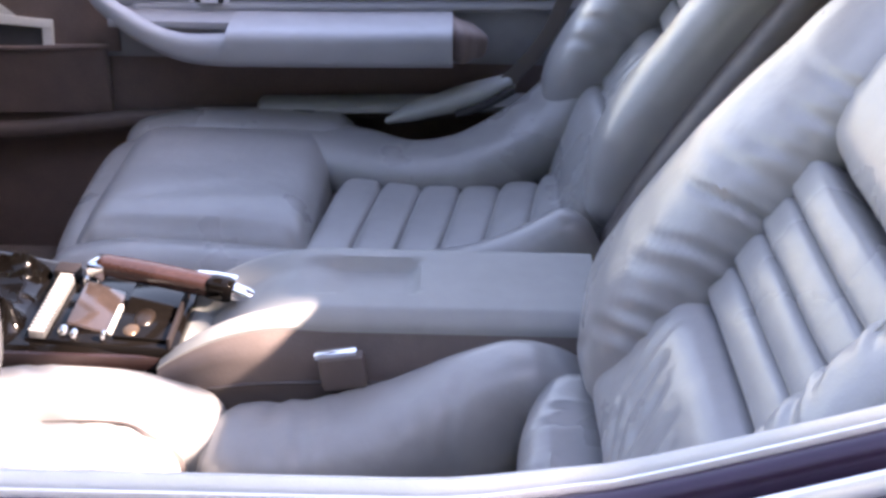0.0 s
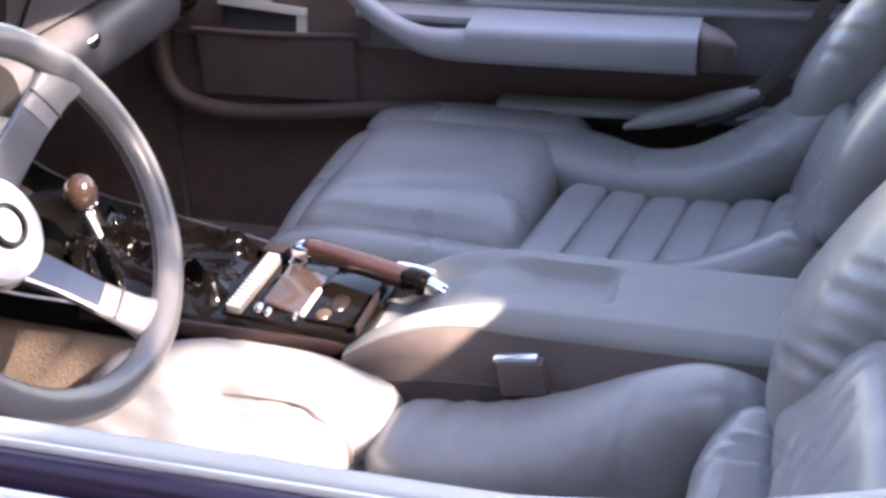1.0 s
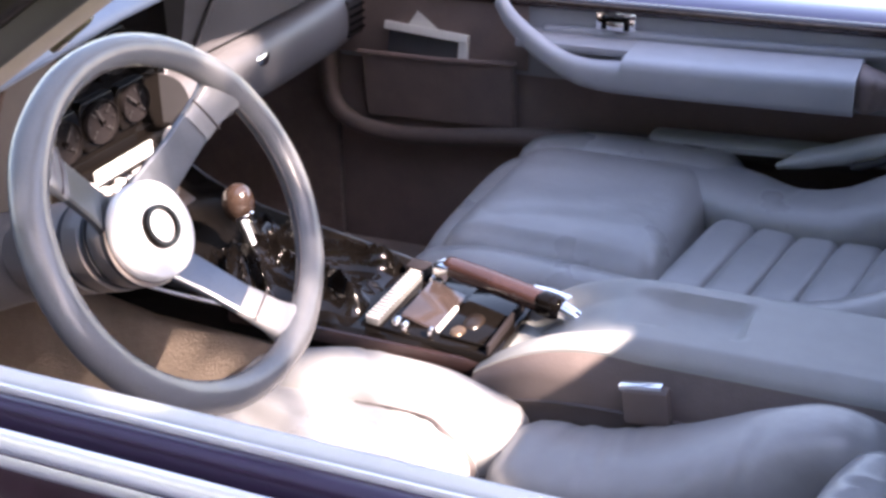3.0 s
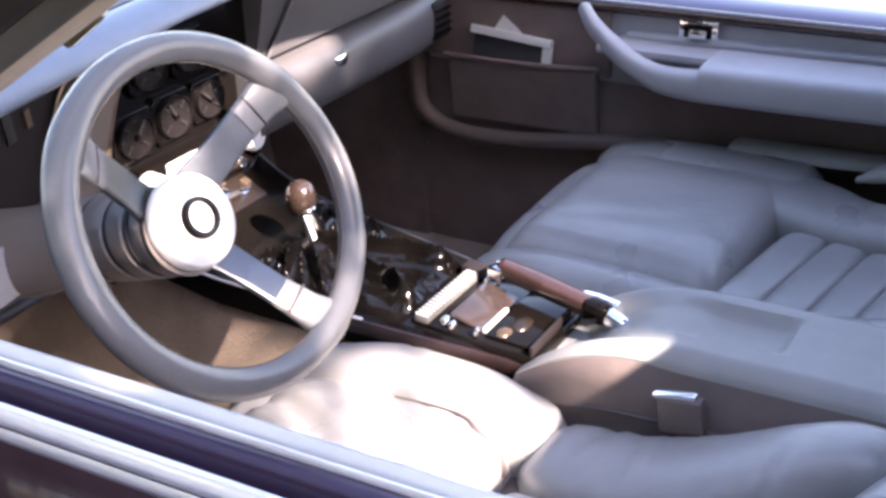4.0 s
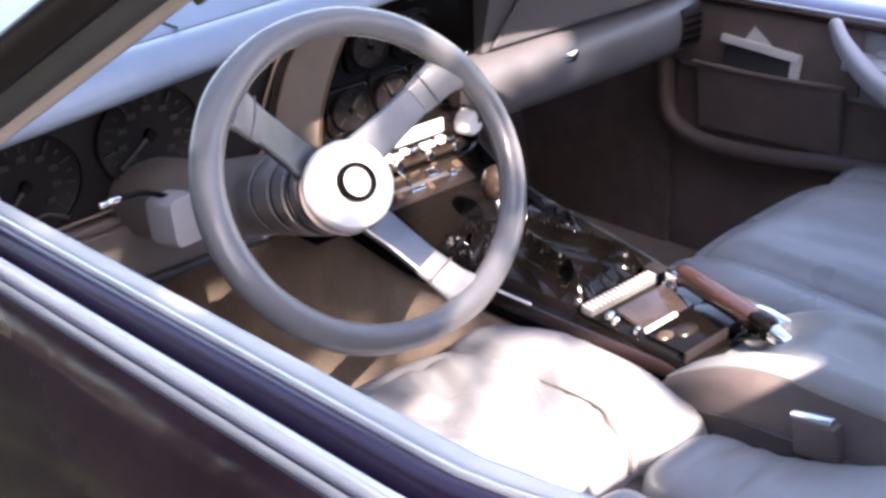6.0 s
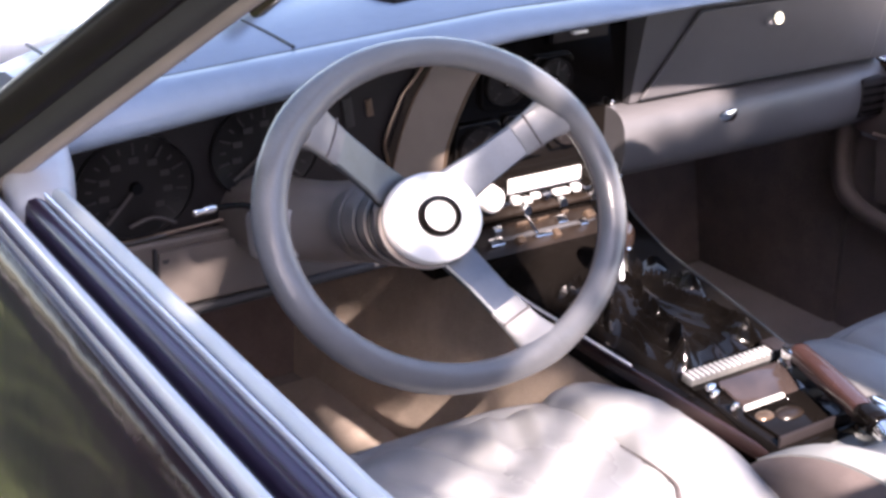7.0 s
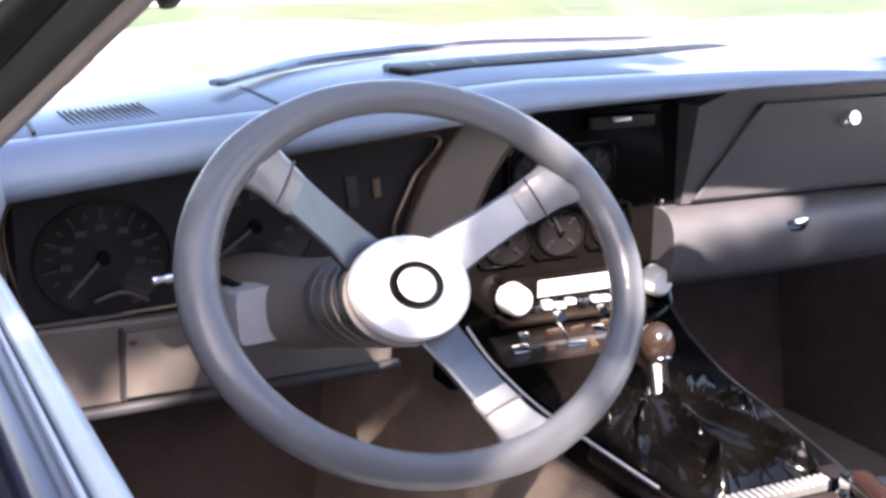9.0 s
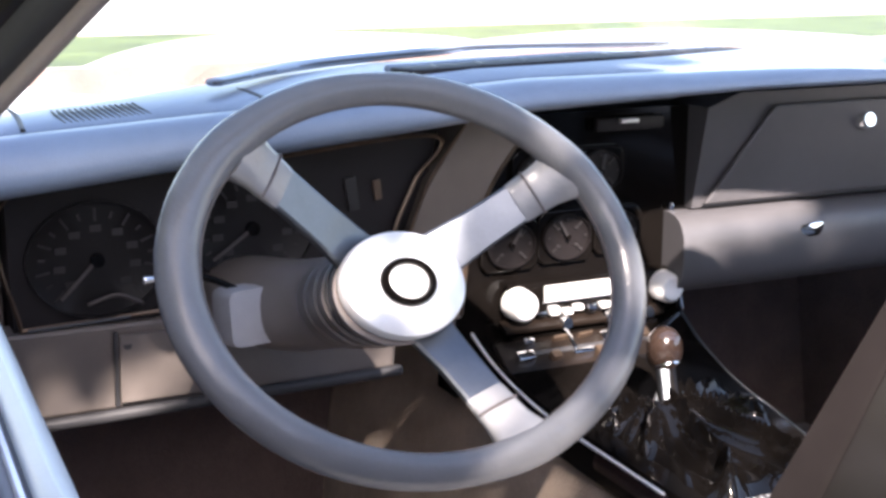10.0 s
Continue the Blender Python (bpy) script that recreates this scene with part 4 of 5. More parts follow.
for x, z, yl, yr in ((-0.315, 0.572, -0.150, 0.116), (-0.26, 0.540, -0.142, 0.112), (-0.18, 0.517, -0.132, 0.104), (-0.09, 0.507, -0.122, 0.094), (0.0, 0.498, -0.111, 0.082), (0.10, 0.488, -0.098, 0.066), (0.195, 0.478, -0.084, 0.05)):
    rings.append([Vector((x, yl, z)), Vector((x, yl + 0.006, z + 0.006)), Vector((x, yr - 0.006, z + 0.006)), Vector((x, yr, z)), Vector((x, yr, z - 0.03)), Vector((x, yl, z - 0.03))])
part("plate", skin(rings), M_BLACK, trim)
part("edge_moulding", loft([r[0] + Vector((0, 0, 0.003)) for r in rings[:5]], [(0.0018, 0.0018)], 30, 8, 2), M_SATIN, trim, "thin bright edge moulding")
part("edge_moulding", loft([r[3] + Vector((0, 0, 0.003)) for r in rings], [(0.0018, 0.0018)], 30, 8, 2), M_BRUSH, trim, "thin bright edge moulding")
part("side_rail", loft([r[0] + Vector((0, -0.001, -0.006)) for r in rings[3:]], [(0.004, 0.009)], 24, 10, 3), M_RAIL, trim, "dark maroon side rail")

# shifter
sh = thing("gear_lever", "gear lever with brown ball knob and black leather boot", "gear lever", (-0.09, -0.01, 0.5))
BX, BY = (-0.165, 0.045), (-0.102, 0.074)
rows = []
for i in range(81):
    row = []
    for j in range(73):
        u, v = i / 80, j / 72
        x, y = BX[0] + (BX[1] - BX[0]) * u, BY[0] + (BY[1] - BY[0]) * v
        y *= 1 - 0.16 * u
        edge = min(1.0, 9 * min(u, 1 - u)) ** 0.7 * min(1.0, 8 * min(v, 1 - v)) ** 0.7
        dx, dy = x + 0.135, y + 0.030
        th, rad = math.atan2(dy, dx), math.hypot(dx, dy)
        bend = noise.noise(Vector((x * 16, y * 16, 3.1)))
        ridge = 1 - abs(math.sin(5.4 * th + 0.6 * bend + 5 * rad))
        small = 1 - abs(math.sin(13 * th - 10 * rad + 1.2 * bend))
        h = 0.010 + 0.022 * math.exp(-((x + 0.108) / 0.03) ** 2 - ((y + 0.034) / 0.03) ** 2)
        h += (0.026 * ridge ** 4 + 0.007 * small ** 3) * min(1.0, rad / 0.045) + 0.006 * bend
        row.append(Vector((x, y, 0.4985 - 0.11 * x + edge * h)))
    rows.append(row + [Vector((row[-1].x, row[-1].y, 0.485)), Vector((row[0].x, row[0].y, 0.485))])
part("boot", skin(rows), M_BOOT, sh, "crumpled black leather boot")
part("shaft", loft([(-0.088, -0.037, 0.495), (-0.134, -0.023, 0.578)], [(0.0085, 0.006)], 6, 14, 2.8), M_BRUSH, sh, "metal shaft")
part("shaft_inlay", loft([(-0.084, -0.033, 0.503), (-0.128, -0.0195, 0.572)], [(0.0050, 0.0045)], 6, 12, 2.8), M_BLACK, sh, "black shaft inlay")
part("reverse_ring", lathe([(0.010, 0.0), (0.014, 0.0), (0.014, 0.004), (0.010, 0.004)], pose(-0.128, -0.0225, 0.568, 0, -30, 0), 20), M_CHROME, sh)
part("knob", cushion((-0.134, -0.022, 0.584), (0.036, 0.036, 0.046), 2.15, 16, 16), M_WOOD, sh, "glossy brown ball knob")

# switch and ashtray bay
bay = thing("ashtray", "open ashtray bay with chrome switch plate", "ashtray", (0.12, -0.02, 0.48))
part("frame", box((0.125, -0.022, 0.487), (0.155, 0.135, 0.02), 0.004, (0, 4, 0)), M_BLACK, bay)
part("chrome_bar", box((0.062, -0.024, 0.502), (0.017, 0.128, 0.013), 0.003, (0, 4, 0)), M_RIBBED, bay, "finely ribbed metal switch bar")
for k in range(34):
    part("rib", box((0.062, -0.085 + 0.0036 * k, 0.5088), (0.0155, 0.0017, 0.0016), 0.0004, (0, 4, 0)), M_RIBBED if k % 2 else M_SATIN, bay)
part("end_block", box((0.060, 0.041, 0.506), (0.026, 0.022, 0.014), 0.003, (0, 4, 0)), M_BLACKM, bay, "black end block")
for x, y, r in ((0.086, -0.076, 0.011), (0.098, -0.082, 0.009), (0.128, -0.083, 0.007), (0.083, 0.028, 0.007), (0.098, 0.024, 0.006)):
    part("toggle", cushion((x, y, 0.502), (r, r * 1.3, 0.013), 2.3, 10, 10, (0, 12, 0)), M_CHROME, bay, "small chrome toggle")
part("tray_lid", box((0.108, -0.026, 0.501), (0.044, 0.086, 0.006), 0.003, (0, 16, 0)), M_LID, bay, "glossy brown ashtray lid")
part("lid_lip", box((0.131, -0.045, 0.4985), (0.005, 0.055, 0.006), 0.002, (0, 4, 0)), M_SATIN, bay, "bright lid lip")
part("tray_well", box((0.164, -0.024, 0.4965), (0.056, 0.11, 0.004), 0.001, (0, 4, 0)), M_BLACK, bay)
part("dish", cushion((0.160, -0.040, 0.4985), (0.022, 0.034, 0.008), 2.2, 8, 10), M_BRONZED, bay)
part("small_dish", cushion((0.152, -0.066, 0.4990), (0.016, 0.022, 0.007), 2.2, 8, 10), M_BRONZE, bay, "small bronze-coloured oval dish")
part("bay_edge", box((0.194, -0.030, 0.4955), (0.004, 0.118, 0.016), 0.0015, (0, 4, 0)), M_BLACKM, bay)
br = thing("parking_brake", "brown handled parking brake with chrome button", "parking brake", (0.17, 0.0, 0.5))
part("grip", loft([(0.105, 0.030, 0.522), (0.16, 0.012, 0.522), (0.236, -0.012, 0.520)], [(0.012, 0.011), (0.013, 0.012), (0.012, 0.012)], 16, 14, 2.4), M_BRAKE, br)
part("button", loft([(0.242, -0.012, 0.52), (0.262, -0.016, 0.513), (0.285, -0.018, 0.506)], [(0.010, 0.010), (0.010, 0.010), (0.006, 0.005)], 10, 12, 2.4), M_CHROME, br, "chrome end")
part("end_cap", loft([(0.228, -0.0095, 0.520), (0.242, -0.0135, 0.5195)], [(0.0128, 0.0128)], 4, 14, 3), M_BLACK, br, "black end cap")
part("collar", box((0.10, 0.032, 0.518), (0.022, 0.028, 0.018), 0.004, (0, 0, -18)), M_CHROME, br, "chrome bracket")
part("bezel", box((0.225, 0.020, 0.512), (0.05, 0.02, 0.012), 0.003, (0, 0, -18)), M_CHROME, br)

# ---- dashboard ----
dash = thing("dashboard", "blue-grey padded dashboard with black instrument fascia", "dashboard", (-0.4, 0, 0.6))
NY = 49
rings = []
for j in range(NY):
    y = -0.64 + 1.27 * j / (NY - 1)
    lift = 0.028 * min(1, max(0, (y + 0.64) / 0.5)) - 0.012 * max(0, (y - 0.35) / 0.3)
    zt = 0.815 + lift
    bow = -0.28 * (1 - (y / 0.66) ** 2)
    drop = 0.045 - 0.021 * min(1, max(0, (y + 0.64) / 0.54)) - 0.008 * min(1, max(0, (y + 0.10) / 0.2))
    zc = zt - 0.55 * drop
    roll = [(-0.205 + 0.036 * math.cos(radians(a)), zc + math.sin(radians(a)) * (0.55 * drop + 0.005 if a > 0 else 0.45 * drop)) for a in range(84, -91, -12)]
    prof = [(-0.42 + bow, zt - 0.018), (-0.33 + bow * 0.5, zt + 0.004), (-0.225, zt + 0.006), (-0.219, zt + 0.0015), (-0.213, zt + 0.005)] + roll + [(-0.30, zt - drop - 0.002), (-0.36, zt - 0.05), (-0.42 + bow, zt - 0.06)]
    rings.append([Vector((x, y, z)) for x, z in prof])
part("top_pad", skin(rings), M_DASH, dash, "blue-grey padded dash top")
for y in (-0.60, -0.385):
    z = 0.815 + 0.028 * min(1, (y + 0.64) / 0.5) + 0.0062
    part("top_seam", loft([(-0.222, y, z + 0.0005), (-0.33, y + 0.008, z - 0.0005), (-0.45, y + 0.012, z - 0.006)], [(0.0022, 0.0015)], 8, 6, 2), M_GAP, dash)
part("roll_seam", loft([(-0.2185, y, 0.815 + 0.028 * min(1, max(0, (y + 0.64) / 0.5)) - 0.012 * max(0, (y - 0.35) / 0.3) + 0.0030) for y in [-0.635 + 0.125 * i for i in range(11)]], [(0.0032, 0.0016)], 60, 6, 2), M_GAP, dash, "dark seam along the dash edge")
SLOT = [(-0.335, -0.215, 0.8470), (-0.362, -0.06, 0.8485), (-0.402, 0.12, 0.8475), (-0.455, 0.29, 0.8440)]
part("defrost_vent", loft(SLOT, [(0.021, 0.0035), (0.027, 0.0035), (0.027, 0.0035)], 24, 10, 5), M_BLACKM, dash, "long black defroster slot")
part("vent_lip", loft([(x - 0.034, y, z + 0.0005) for x, y, z in SLOT], [(0.006, 0.0045)], 24, 8, 2.4), M_DASH, dash)
for k in range(1, 9):
    x, y, z = smooth_path(SLOT, 9)[k]
    part("vent_rib", box((x, y, z + 0.0032), (0.040, 0.003, 0.002), 0.0005, (0, 0, -14)), M_DASHP, dash)
RIDGE = [(-0.322, -0.412, 0.846), (-0.42, -0.331, 0.845), (-0.50, -0.244, 0.845), (-0.585, -0.07, 0.846), (-0.637, 0.046, 0.846), (-0.68, 0.34, 0.838)]
part("rear_ridge", loft(RIDGE, [(0.010, 0.004), (0.014, 0.006), (0.014, 0.006)], 36, 10, 2.4), M_DASH, dash, "raised rear edge of the dash top")
part("ridge_seam", loft([(x + 0.017, y - 0.004, z + 0.001) for x, y, z in RIDGE], [(0.0028, 0.0016)], 36, 6, 2), M_GAP, dash)
for k in range(15):
    y = -0.562 + 0.0052 * k
    z = 0.815 + 0.028 * (y + 0.64) / 0.5 + 0.0064
    part("grille_bar", box((-0.285, y, z - 0.0006), (0.085, 0.0018, 0.0016), 0.0004, (0, 1.2, 0)), M_GAP, dash)
# driver's instrument binnacle
part("cluster_bezel", skin([[Vector((x, y, z)) for y, z in ((-0.612, 0.625), (-0.232, 0.640), (-0.190, 0.79), (-0.612, 0.762))] for x in (-0.30, -0.345)]), M_BLACKM, dash)
part("cluster_rim", loft([(-0.294, -0.606, 0.633), (-0.294, -0.608, 0.757), (-0.294, -0.40, 0.772), (-0.294, -0.199, 0.786), (-0.294, -0.219, 0.741), (-0.294, -0.240, 0.696), (-0.294, -0.252, 0.645), (-0.294, -0.42, 0.640), (-0.294, -0.606, 0.633)], [(0.0022, 0.0022)], 110, 6, 2, (1, 0, 0)), M_BRONZE, dash, "thin copper-toned bezel edge")


def gauge(y, z, r, x, needle, marks, parent, sq=False):
    g = part("gauge", lathe([(r * 0.2, 0.0), (r * 0.98, 0.0), (r, 0.001), (r, 0.004), (r * 1.03, 0.004), (r * 1.03, -0.004)], pose(x, y, z, 0, 90, 0), 36, 0.86, 1.0), M_LENS, parent, "dark round gauge")
    bm = bmesh.new()
    for k in range(marks):
        a = radians(225 - 270 * k / (marks - 1))
        big = k % 2 == 0
        l = r * (0.20 if big else 0.10)
        c = Vector((x + 0.0022, y + math.cos(a) * r * 0.80, z + math.sin(a) * r * 0.80 * 0.86))
        box(c, (0.0008, l, 0.0022), 0, (math.degrees(a), 0, 0), bm=bm)
        if big:
            c = Vector((x + 0.0022, y + math.cos(a) * r * 0.56, z + math.sin(a) * r * 0.56 * 0.86))
            box(c, (0.0008, r * 0.16, r * 0.10), 0, bm=bm)
    part("markings", bm, M_MARK, g, smooth=False)
    a = radians(needle)
    bm = box((x + 0.005, y + math.cos(a) * r * 0.36, z + math.sin(a) * r * 0.33), (0.0012, r * 0.86, 0.0030), 0, (needle, 0, 0))
    part("needle", bm, M_NEEDLE if r > 0.05 else M_MARK, g)
    part("cap", lathe([(0.0005, 0.006), (r * 0.10, 0.006), (r * 0.11, 0.0)], pose(x, y, z, 0, 90, 0), 16), M_BLACK, g)
    return g


gauge(-0.535, 0.692, 0.062, -0.2965, 225, 17, dash)
gauge(-0.388, 0.708, 0.062, -0.2965, 215, 17, dash)
part("warning_lamp", box((-0.298, -0.285, 0.733), (0.004, 0.012, 0.034), 0.001, (8, 0, 0)), M_MARK, dash)
part("warning_lamp", box((-0.298, -0.258, 0.735), (0.004, 0.008, 0.020), 0.001, (8, 0, 0)), M_BRONZE, dash)
part("tan_arc", loft([(-0.292, -0.545, 0.652), (-0.292, -0.520, 0.658), (-0.292, -0.497, 0.648)], [(0.002, 0.002)], 12, 6, 2, (1, 0, 0)), M_NEEDLE, dash, "small tan arc")
part("lower_bead", loft([(-0.290, -0.60, 0.634), (-0.290, -0.51, 0.637)], [(0.0016, 0.0016)], 6, 6, 2), M_BRUSH, dash)
# lower panel under the column
lp = part("lower_panel", skin([[Vector((x, y, z)) for x, z in ((-0.285, 0.632), (-0.300, 0.545), (-0.330, 0.540), (-0.335, 0.63))] for y in (-0.63, -0.52, -0.40, -0.24)]), M_KNEE, dash, "grey lower dash panel", bevel=0.004)
part("access_lid", box((-0.287, -0.445, 0.588), (0.006, 0.155, 0.070), 0.003, (0, 9, 0)), M_KNEE, lp)
part("lid_gap", box((-0.2885, -0.525, 0.588), (0.005, 0.004, 0.076), 0.001, (0, 9, 0)), M_GAP, lp)
part("screw", lathe([(0.0004, 0.003), (0.004, 0.003), (0.005, 0)], pose(-0.283, -0.515, 0.612, 0, 90, 0), 12), M_GAP, lp)
part("lower_lip", loft([(-0.292, -0.63, 0.541), (-0.292, -0.24, 0.546)], [(0.006, 0.006)], 6, 10, 2.4), M_GAP, lp)
# curved divider between the binnacle and the centre stack
part("divider", skin([[Vector((x, y, z)) for x, y, z in ((-0.285, a, z), (-0.280, (a + b) / 2, z), (-0.285, b, z), (-0.34, b, z), (-0.34, a, z))] for z, a, b in ((0.595, -0.243, -0.171), (0.605, -0.243, -0.171), (0.62, -0.242, -0.170), (0.68, -0.232, -0.160), (0.74, -0.208, -0.132), (0.80, -0.165, -0.085))]), M_TAN, dash, "tan-grey curved divider")
DIV = ((0.60, -0.243, -0.171), (0.64, -0.239, -0.167), (0.68, -0.232, -0.160), (0.74, -0.208, -0.132), (0.795, -0.168, -0.089))
for e in (1, 2):
    part("divider_bead", loft([(-0.2845, row[e], row[0]) for row in DIV], [(0.0022, 0.0022)], 24, 8, 2, (1, 0, 0)), M_BRONZE, dash, "thin copper-toned edge bead")
# centre stack
part("stack_fascia", skin([[Vector((x, y, z)) for y, z in ((-0.168, 0.50), (0.112, 0.50), (0.112, 0.62), (0.135, 0.80), (-0.085, 0.80), (-0.158, 0.69), (-0.168, 0.60))] for x in (-0.305, -0.35)]), M_BLACK, dash, "glossy black centre fascia")
part("stack_edge", loft([(-0.301, -0.172, 0.56), (-0.301, -0.166, 0.64), (-0.301, -0.152, 0.70), (-0.301, -0.115, 0.775)], [(0.0028, 0.0028)], 20, 8, 2, (1, 0, 0)), M_CHROME, dash, "bright edge moulding")
part("stack_edge", loft([(-0.298, 0.095, 0.69), (-0.298, 0.104, 0.62), (-0.298, 0.115, 0.567)], [(0.003, 0.003)], 16, 8, 2, (1, 0, 0)), M_CHROME, dash, "bright edge moulding")
for y, z, r, n in ((-0.040, 0.667, 0.028, 120), (-0.108, 0.664, 0.028, 60), (-0.072, 0.735, 0.028, 100), (0.000, 0.735, 0.026, 80), (0.026, 0.668, 0.025, 140)):
    bz = prism([(y + sy * r * 1.22, z + sz * r * 1.06) for sy, sz in ((-1, -0.7), (-0.8, -1), (0.8, -1), (1, -0.7), (1, 0.7), (0.8, 1), (-0.8, 1), (-1, 0.7))], "x", -0.306, -0.298)
    part("gauge_bezel", bz, M_BLACK, dash, "glossy black square gauge bezel", bevel=0.002)
    gauge(y, z, r, -0.2965, n, 7, dash)
rad = part("radio", box((-0.300, -0.010, 0.596), (0.012, 0.205, 0.050), 0.003), M_BLACK, dash, "car radio with chrome knobs")
# window coloured near white in place of the sun's glare
part("dial_window", box((-0.293, -0.012, 0.607), (0.004, 0.112, 0.017), 0.002), M_SATIN, rad, "dial window whitened to stand in for sun glare")
for y in (-0.101, 0.084):
    part("knob", lathe([(0.0005, 0.024), (0.013, 0.024), (0.0165, 0.020), (0.018, 0.0)], pose(-0.296, y, 0.600, 0, 90, 0), 24), M_SATIN, rad, "chrome knob")
for k in range(9):
    part("button", box((-0.291 + 0.002 * (k % 3), -0.074 + 0.0155 * k, 0.5865 + 0.002 * (k % 2)), (0.010, 0.011, 0.006 + 0.003 * (k % 3 == 1)), 0.0015), M_SATIN if k % 4 else M_CHROME, rad, "bright push button")
part("dial_rim", loft([(-0.2915, -0.070, 0.5975), (-0.2915, 0.046, 0.5975)], [(0.0012, 0.0012)], 4, 6, 2), M_CHROME, rad)
part("lower_ledge", box((-0.290, -0.020, 0.5755), (0.020, 0.20, 0.006), 0.002, (0, 20, 0)), M_BRONZED, rad, "dark bronze ledge")
hv = part("heater_control", box((-0.262, -0.040, 0.5475), (0.050, 0.19, 0.008), 0.003, (0, 30, 0)), M_BRONZED, dash, "dark bronze heater control plate with small levers")
for y, o, sy, sx in ((-0.110, 0.006, 0.020, 0.012), (-0.098, -0.010, 0.012, 0.008), (-0.050, -0.006, 0.005, 0.030), (-0.042, 0.010, 0.026, 0.006), (-0.005, -0.004, 0.016, 0.012), (0.022, 0.006, 0.012, 0.010)):
    part("lever", box((-0.262 + o, y, 0.5555 - o * 0.58), (sx, sy, 0.010), 0.002, (0, 30, 0)), M_CHROME, hv, "chrome lever")
for y, o, sy, sx in ((-0.075, 0.008, 0.012, 0.010), (-0.060, -0.012, 0.018, 0.004), (-0.022, 0.010, 0.010, 0.012), (-0.028, -0.012, 0.020, 0.003), (0.008, -0.014, 0.012, 0.004), (0.040, -0.004, 0.014, 0.012)):
    part("slider_knob", box((-0.262 + o, y, 0.5545 - o * 0.58), (sx, sy, 0.009), 0.002, (0, 30, 8)), M_BRONZE, hv, "bronze slider knob")
part("slider_slot", box((-0.262, -0.03, 0.5525), (0.006, 0.15, 0.002), 0.0005, (0, 30, 0)), M_GAP, hv)
for y in (-0.045, 0.010, 0.060):
    part("small_knob", lathe([(0.0005, 0.016), (0.006, 0.016), (0.008, 0.012), (0.009, 0.0)], pose(-0.296, y, 0.572, 0, 80, 0), 16), M_CHROME, dash, "small chrome knob")
part("center_vent", box((-0.296, 0.035, 0.785), (0.008, 0.085, 0.014), 0.002), M_BLACKM, dash)
part("vent_lever", box((-0.289, 0.03, 0.789), (0.008, 0.022, 0.004), 0.001), M_SATIN, dash)
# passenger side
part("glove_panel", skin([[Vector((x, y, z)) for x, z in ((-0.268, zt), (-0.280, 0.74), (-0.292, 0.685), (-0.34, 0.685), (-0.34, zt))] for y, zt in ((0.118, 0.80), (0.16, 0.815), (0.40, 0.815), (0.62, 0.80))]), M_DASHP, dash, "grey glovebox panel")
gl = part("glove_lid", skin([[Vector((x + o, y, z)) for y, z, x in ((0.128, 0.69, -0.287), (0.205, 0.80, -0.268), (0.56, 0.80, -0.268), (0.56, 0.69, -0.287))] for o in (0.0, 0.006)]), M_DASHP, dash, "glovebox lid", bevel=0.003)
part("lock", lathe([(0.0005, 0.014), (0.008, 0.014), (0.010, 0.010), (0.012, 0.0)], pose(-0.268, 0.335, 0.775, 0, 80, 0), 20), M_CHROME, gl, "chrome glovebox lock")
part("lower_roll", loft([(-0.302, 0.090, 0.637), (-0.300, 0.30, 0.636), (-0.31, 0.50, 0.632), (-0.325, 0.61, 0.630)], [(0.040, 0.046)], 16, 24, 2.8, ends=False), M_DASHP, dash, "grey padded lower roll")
part("pull_handle", loft([(-0.266, 0.245, 0.652), (-0.262, 0.27, 0.654), (-0.268, 0.292, 0.656)], [(0.004, 0.007), (0.005, 0.009), (0.002, 0.003)], 10, 10, 2.4), M_CHROME, dash, "chrome pull")
part("side_vent", box((-0.30, 0.565, 0.632), (0.055, 0.05, 0.058), 0.004), M_BLACKM, dash, "black side air vent")
for k in range(4):
    part("vent_slat", box((-0.271, 0.565, 0.613 + 0.012 * k), (0.006, 0.044, 0.003), 0.001), M_BLACK, dash)
part("dash_core", box((-0.42, 0.0, 0.70), (0.14, 1.24, 0.18), 0.01), M_BLACKM, dash)

# ---- steering wheel and column ----
WC = Vector((0.0333, -0.3545, 0.7358))
WN = Vector((1.0, 0.152, 0.5469)).normalized()
_a = Vector((0, 0, 1)).cross(WN).normalized()
_b = WN.cross(_a)
TURN = -0.10
W1 = _a * math.cos(TURN) + _b * math.sin(TURN)
W2 = _b * math.cos(TURN) - _a * math.sin(TURN)
HC = Vector((0.0019, -0.3547, 0.7207))
WM = Matrix((W1, W2, WN)).transposed().to_4x4()
WM.translation = HC - WN * 0.033
RA, RB = 0.1888, 0.1463
SPOKES = (136.5, 34.5, -70.5)


def wp(a, r, h):
    return WC + W1 * (math.cos(a) * r * RA) + W2 * (math.sin(a) * r * RB) + WN * h


wheel = thing("steering_wheel", "grey leather steering wheel with three brushed metal spokes", "steering wheel", WC)
rings = []
for i in range(120):
    a = 2 * math.pi * i / 120
    out = (W1 * math.cos(a) * RA + W2 * math.sin(a) * RB).normalized()
    fat = 1.0
    for sa in SPOKES:
        fat += 0.08 * math.exp(-((((math.degrees(a) - sa + 180) % 360) - 180) / 9) ** 2)
    rt = (0.0155 * abs(out.dot(_a)) + 0.0128 * (1 - abs(out.dot(_a)))) * fat
    rings.append([wp(a, 1, 0) + out * (rt * math.cos(q)) + WN * (0.0128 * fat * math.sin(q)) for q in [2 * math.pi * k / 20 for k in range(20)]])
part("rim", skin(rings, closed=True), M_WHEEL, wheel, "grey leather wrapped rim")
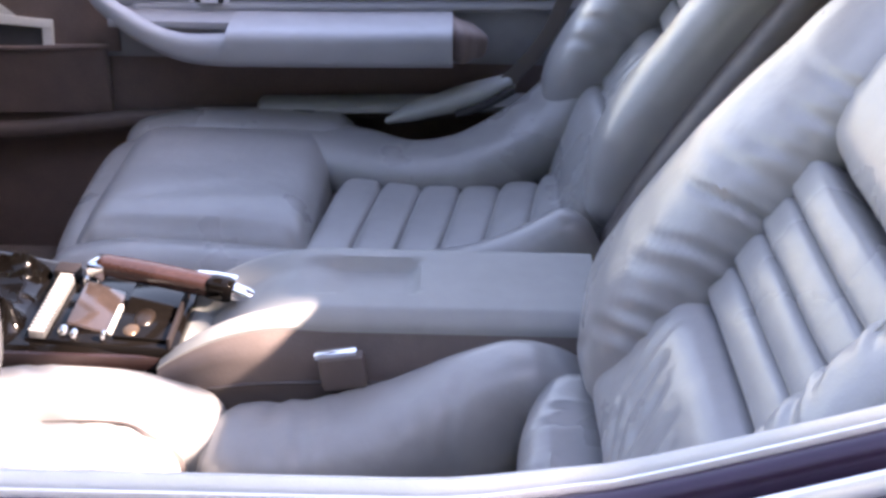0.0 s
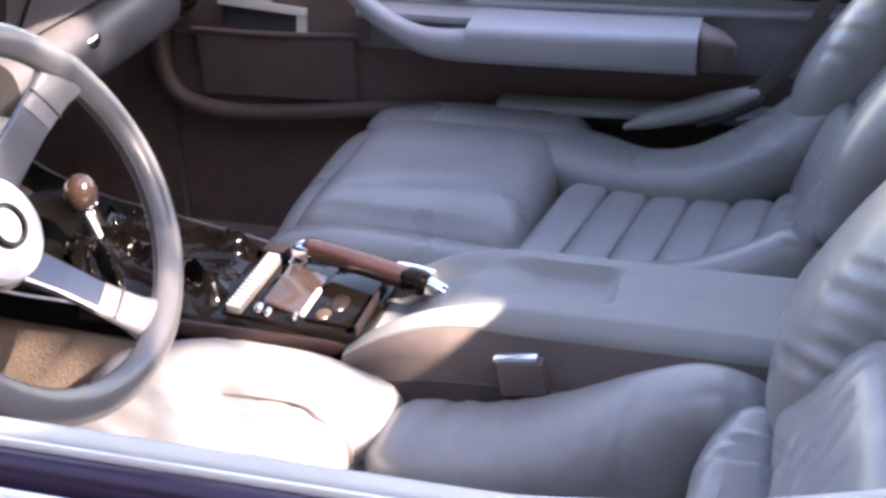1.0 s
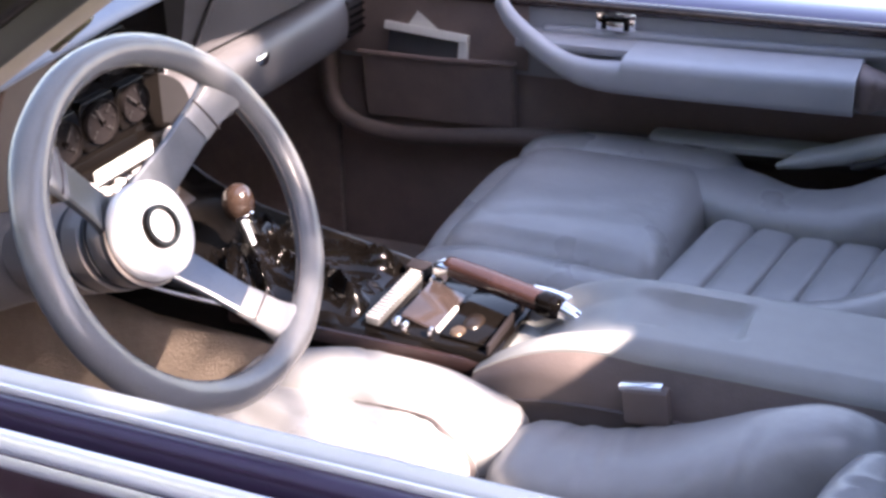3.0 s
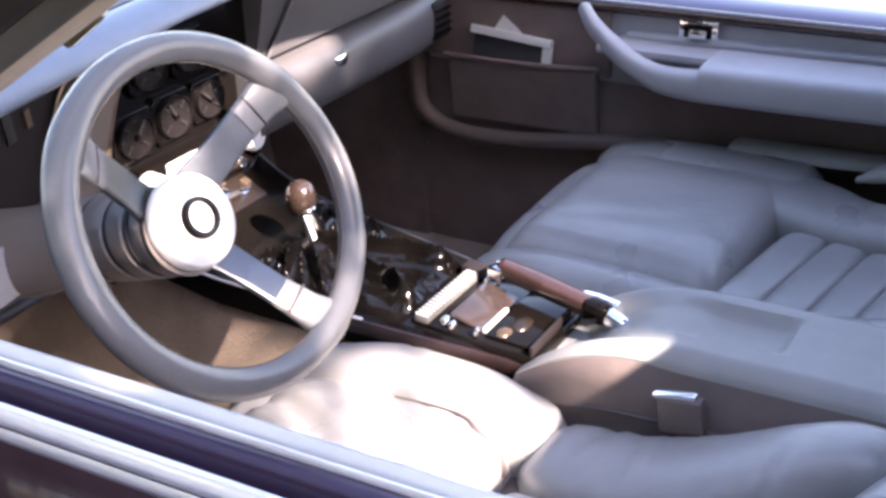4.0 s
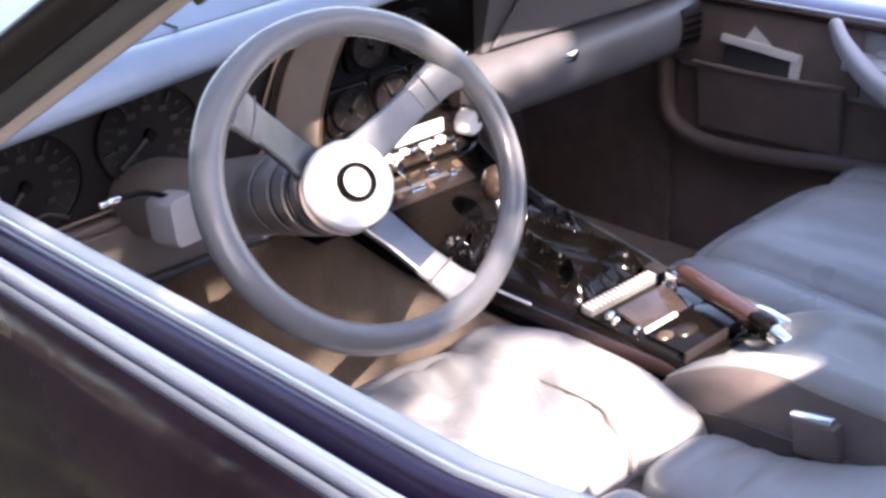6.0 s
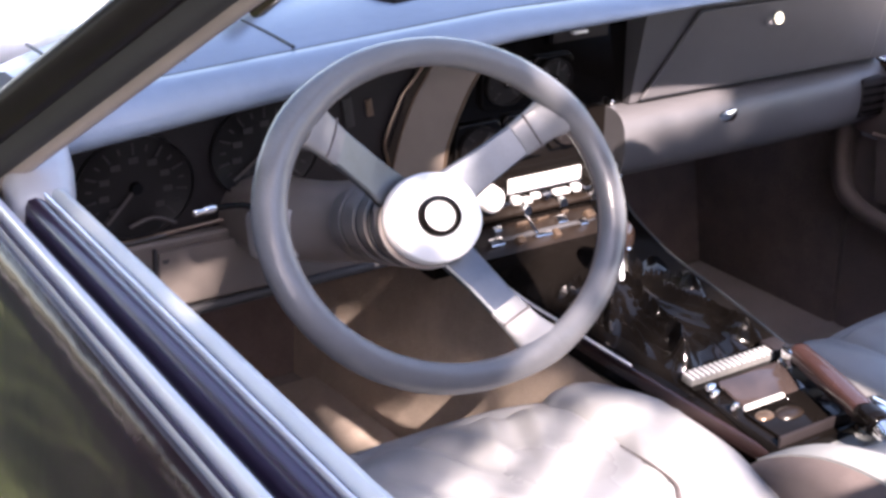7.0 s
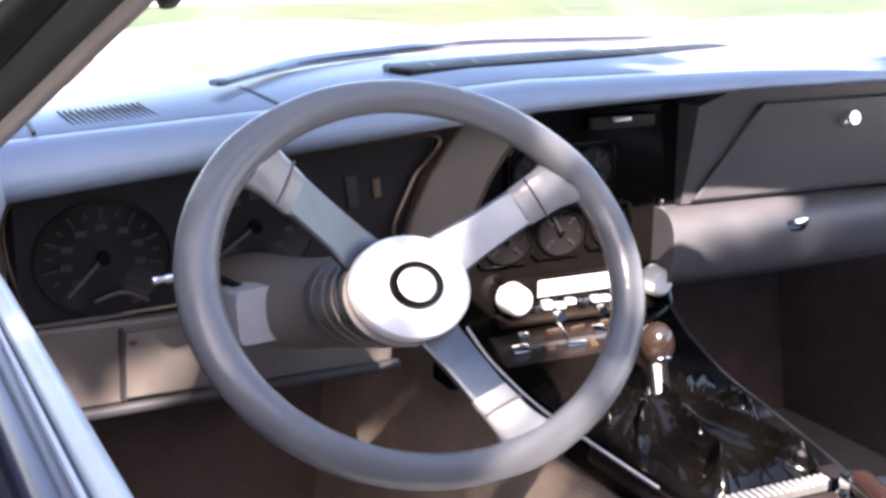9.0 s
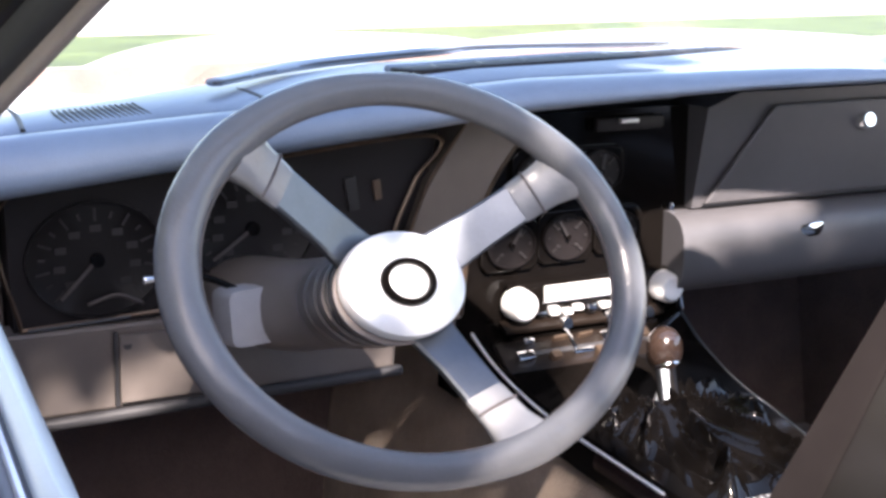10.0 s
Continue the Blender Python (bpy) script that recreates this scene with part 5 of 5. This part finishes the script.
part("rim_stitch", loft([wp(2 * math.pi * i / 72, 0.915, 0.0) for i in range(72)], [(0.0011, 0.0011)], 72, 6, 2, WN, closed=True), M_SEATD, wheel)
HX, HY = 1.05, 0.83
hub = part("hub", lathe([(0.030, 0.019), (0.0505, 0.0195), (0.0513, 0.021), (0.0515, 0.026), (0.0500, 0.031), (0.044, 0.0335), (0.001, 0.0345)], WM, 56, HX, HY), M_SATIN, wheel, "bright satin metal horn cap")
# the boss is sheared down the column's forward drop to fit the camera's view
WB = Matrix((W1, W2, Vector((1.0, -0.09, 0.32)))).transposed().to_4x4()
WB.translation = WM.translation
part("boss", lathe([(0.020, -0.105), (0.0488, -0.104), (0.0504, -0.100), (0.0504, -0.075), (0.0482, -0.073), (0.0482, -0.069), (0.0509, -0.067), (0.0509, -0.040), (0.0482, -0.037), (0.0482, -0.033), (0.0507, -0.031), (0.0507, -0.014), (0.0477, -0.011), (0.0466, -0.005), (0.0488, -0.003), (0.0494, 0.010), (0.0478, 0.012), (0.0478, 0.016), (0.0500, 0.0175), (0.030, 0.019)], WB, 56, HX, HY), M_COLUMN, hub, "ribbed grey hub boss")
for h in (-0.071, -0.035, -0.008, 0.014):
    part("groove", lathe([(0.0477, h - 0.0026), (0.0496, h - 0.0022), (0.0496, h + 0.0022), (0.0477, h + 0.0026)], WB, 56, HX, HY), M_GAP, hub, "dark groove")
part("emblem_ring", lathe([(0.0164, 0.034), (0.0164, 0.0375), (0.0175, 0.0395), (0.0215, 0.0395), (0.0232, 0.0375), (0.0232, 0.034)], WM, 40, HX, HY), M_BLACK, hub, "black emblem ring")
part("emblem", lathe([(0.0004, 0.0375), (0.013, 0.0372), (0.0166, 0.036)], WM, 32, HX, HY), M_SATIN, hub, "plain chrome emblem disc")
for sa in SPOKES:
    foot = HC - Vector((1.0, -0.09, 0.32)) * 0.040
    end = wp(radians(sa), 1.0, 0.0)
    d = end - foot
    L = d.length
    d.normalize()
    t = WN.cross(d).normalized()
    q = d.cross(t)
    rr = []
    for r, w, h in ((0.030, 0.0215, 0.0), (0.058, 0.0195, 0.0), (0.085, 0.0175, 0.001), (L - 0.030, 0.0165, 0.0)):
        c = foot + d * r + q * h
        rr.append([c - t * w + q * 0.0015, c - t * (w - 0.002) + q * 0.003, c + t * (w - 0.002) + q * 0.003, c + t * w + q * 0.0015, c + t * w - q * 0.003, c - t * w - q * 0.003])
    sp = part("spoke", skin(rr), M_BRUSH, wheel, "brushed metal spoke", smooth=False)
    part("leather_sleeve", loft([foot + d * (L - 0.056), foot + d * (L - 0.032), foot + d * (L - 0.008)], [(0.0178, 0.0048), (0.0188, 0.0066), (0.024, 0.0105)], 8, 16, 3.4, q, ends=False), M_SLEEVE, sp)
    part("sleeve_seam", loft([foot + d * (L - 0.040) - t * 0.0185 + q * 0.005, foot + d * (L - 0.040) + q * 0.0068, foot + d * (L - 0.040) + t * 0.0185 + q * 0.005], [(0.0011, 0.0011)], 8, 6, 2, q), M_SEATD, sp)
col = thing("steering_column", "grey steering column cover with turn signal stalk", "steering column", (-0.15, -0.38, 0.68))
part("shroud", loft([(-0.120, -0.351, 0.676), (-0.15, -0.359, 0.668), (-0.20, -0.378, 0.655), (-0.31, -0.40, 0.637)], [(0.043, 0.040), (0.043, 0.040), (0.044, 0.041), (0.046, 0.042)], 20, 28, 2.4), M_COLUMN, col)
part("collar", loft([(-0.214, -0.425, 0.651), (-0.195, -0.422, 0.653), (-0.178, -0.419, 0.655)], [(0.027, 0.025), (0.028, 0.026), (0.027, 0.025)], 8, 28, 7, ends=False), M_DOOR, col, "pale grey column switch housing")
part("column_seam", loft([(-0.14, -0.388, 0.672), (-0.20, -0.417, 0.654), (-0.30, -0.443, 0.636)], [(0.0016, 0.0016)], 10, 6, 2), M_GAP, col)
part("stalk", loft([(-0.200, -0.430, 0.674), (-0.196, -0.46, 0.690), (-0.186, -0.498, 0.697)], [(0.0032, 0.0032)], 10, 10, 2), M_BLACK, col)
tip = part("stalk_tip", loft([(-0.186, -0.496, 0.697), (-0.185, -0.504, 0.697), (-0.184, -0.507, 0.697), (-0.183, -0.515, 0.697)], [(0.0046, 0.0046), (0.0046, 0.0046), (0.0034, 0.0034), (0.0042, 0.0042)], 12, 12, 2), M_CHROME, col, "chrome stalk tip")
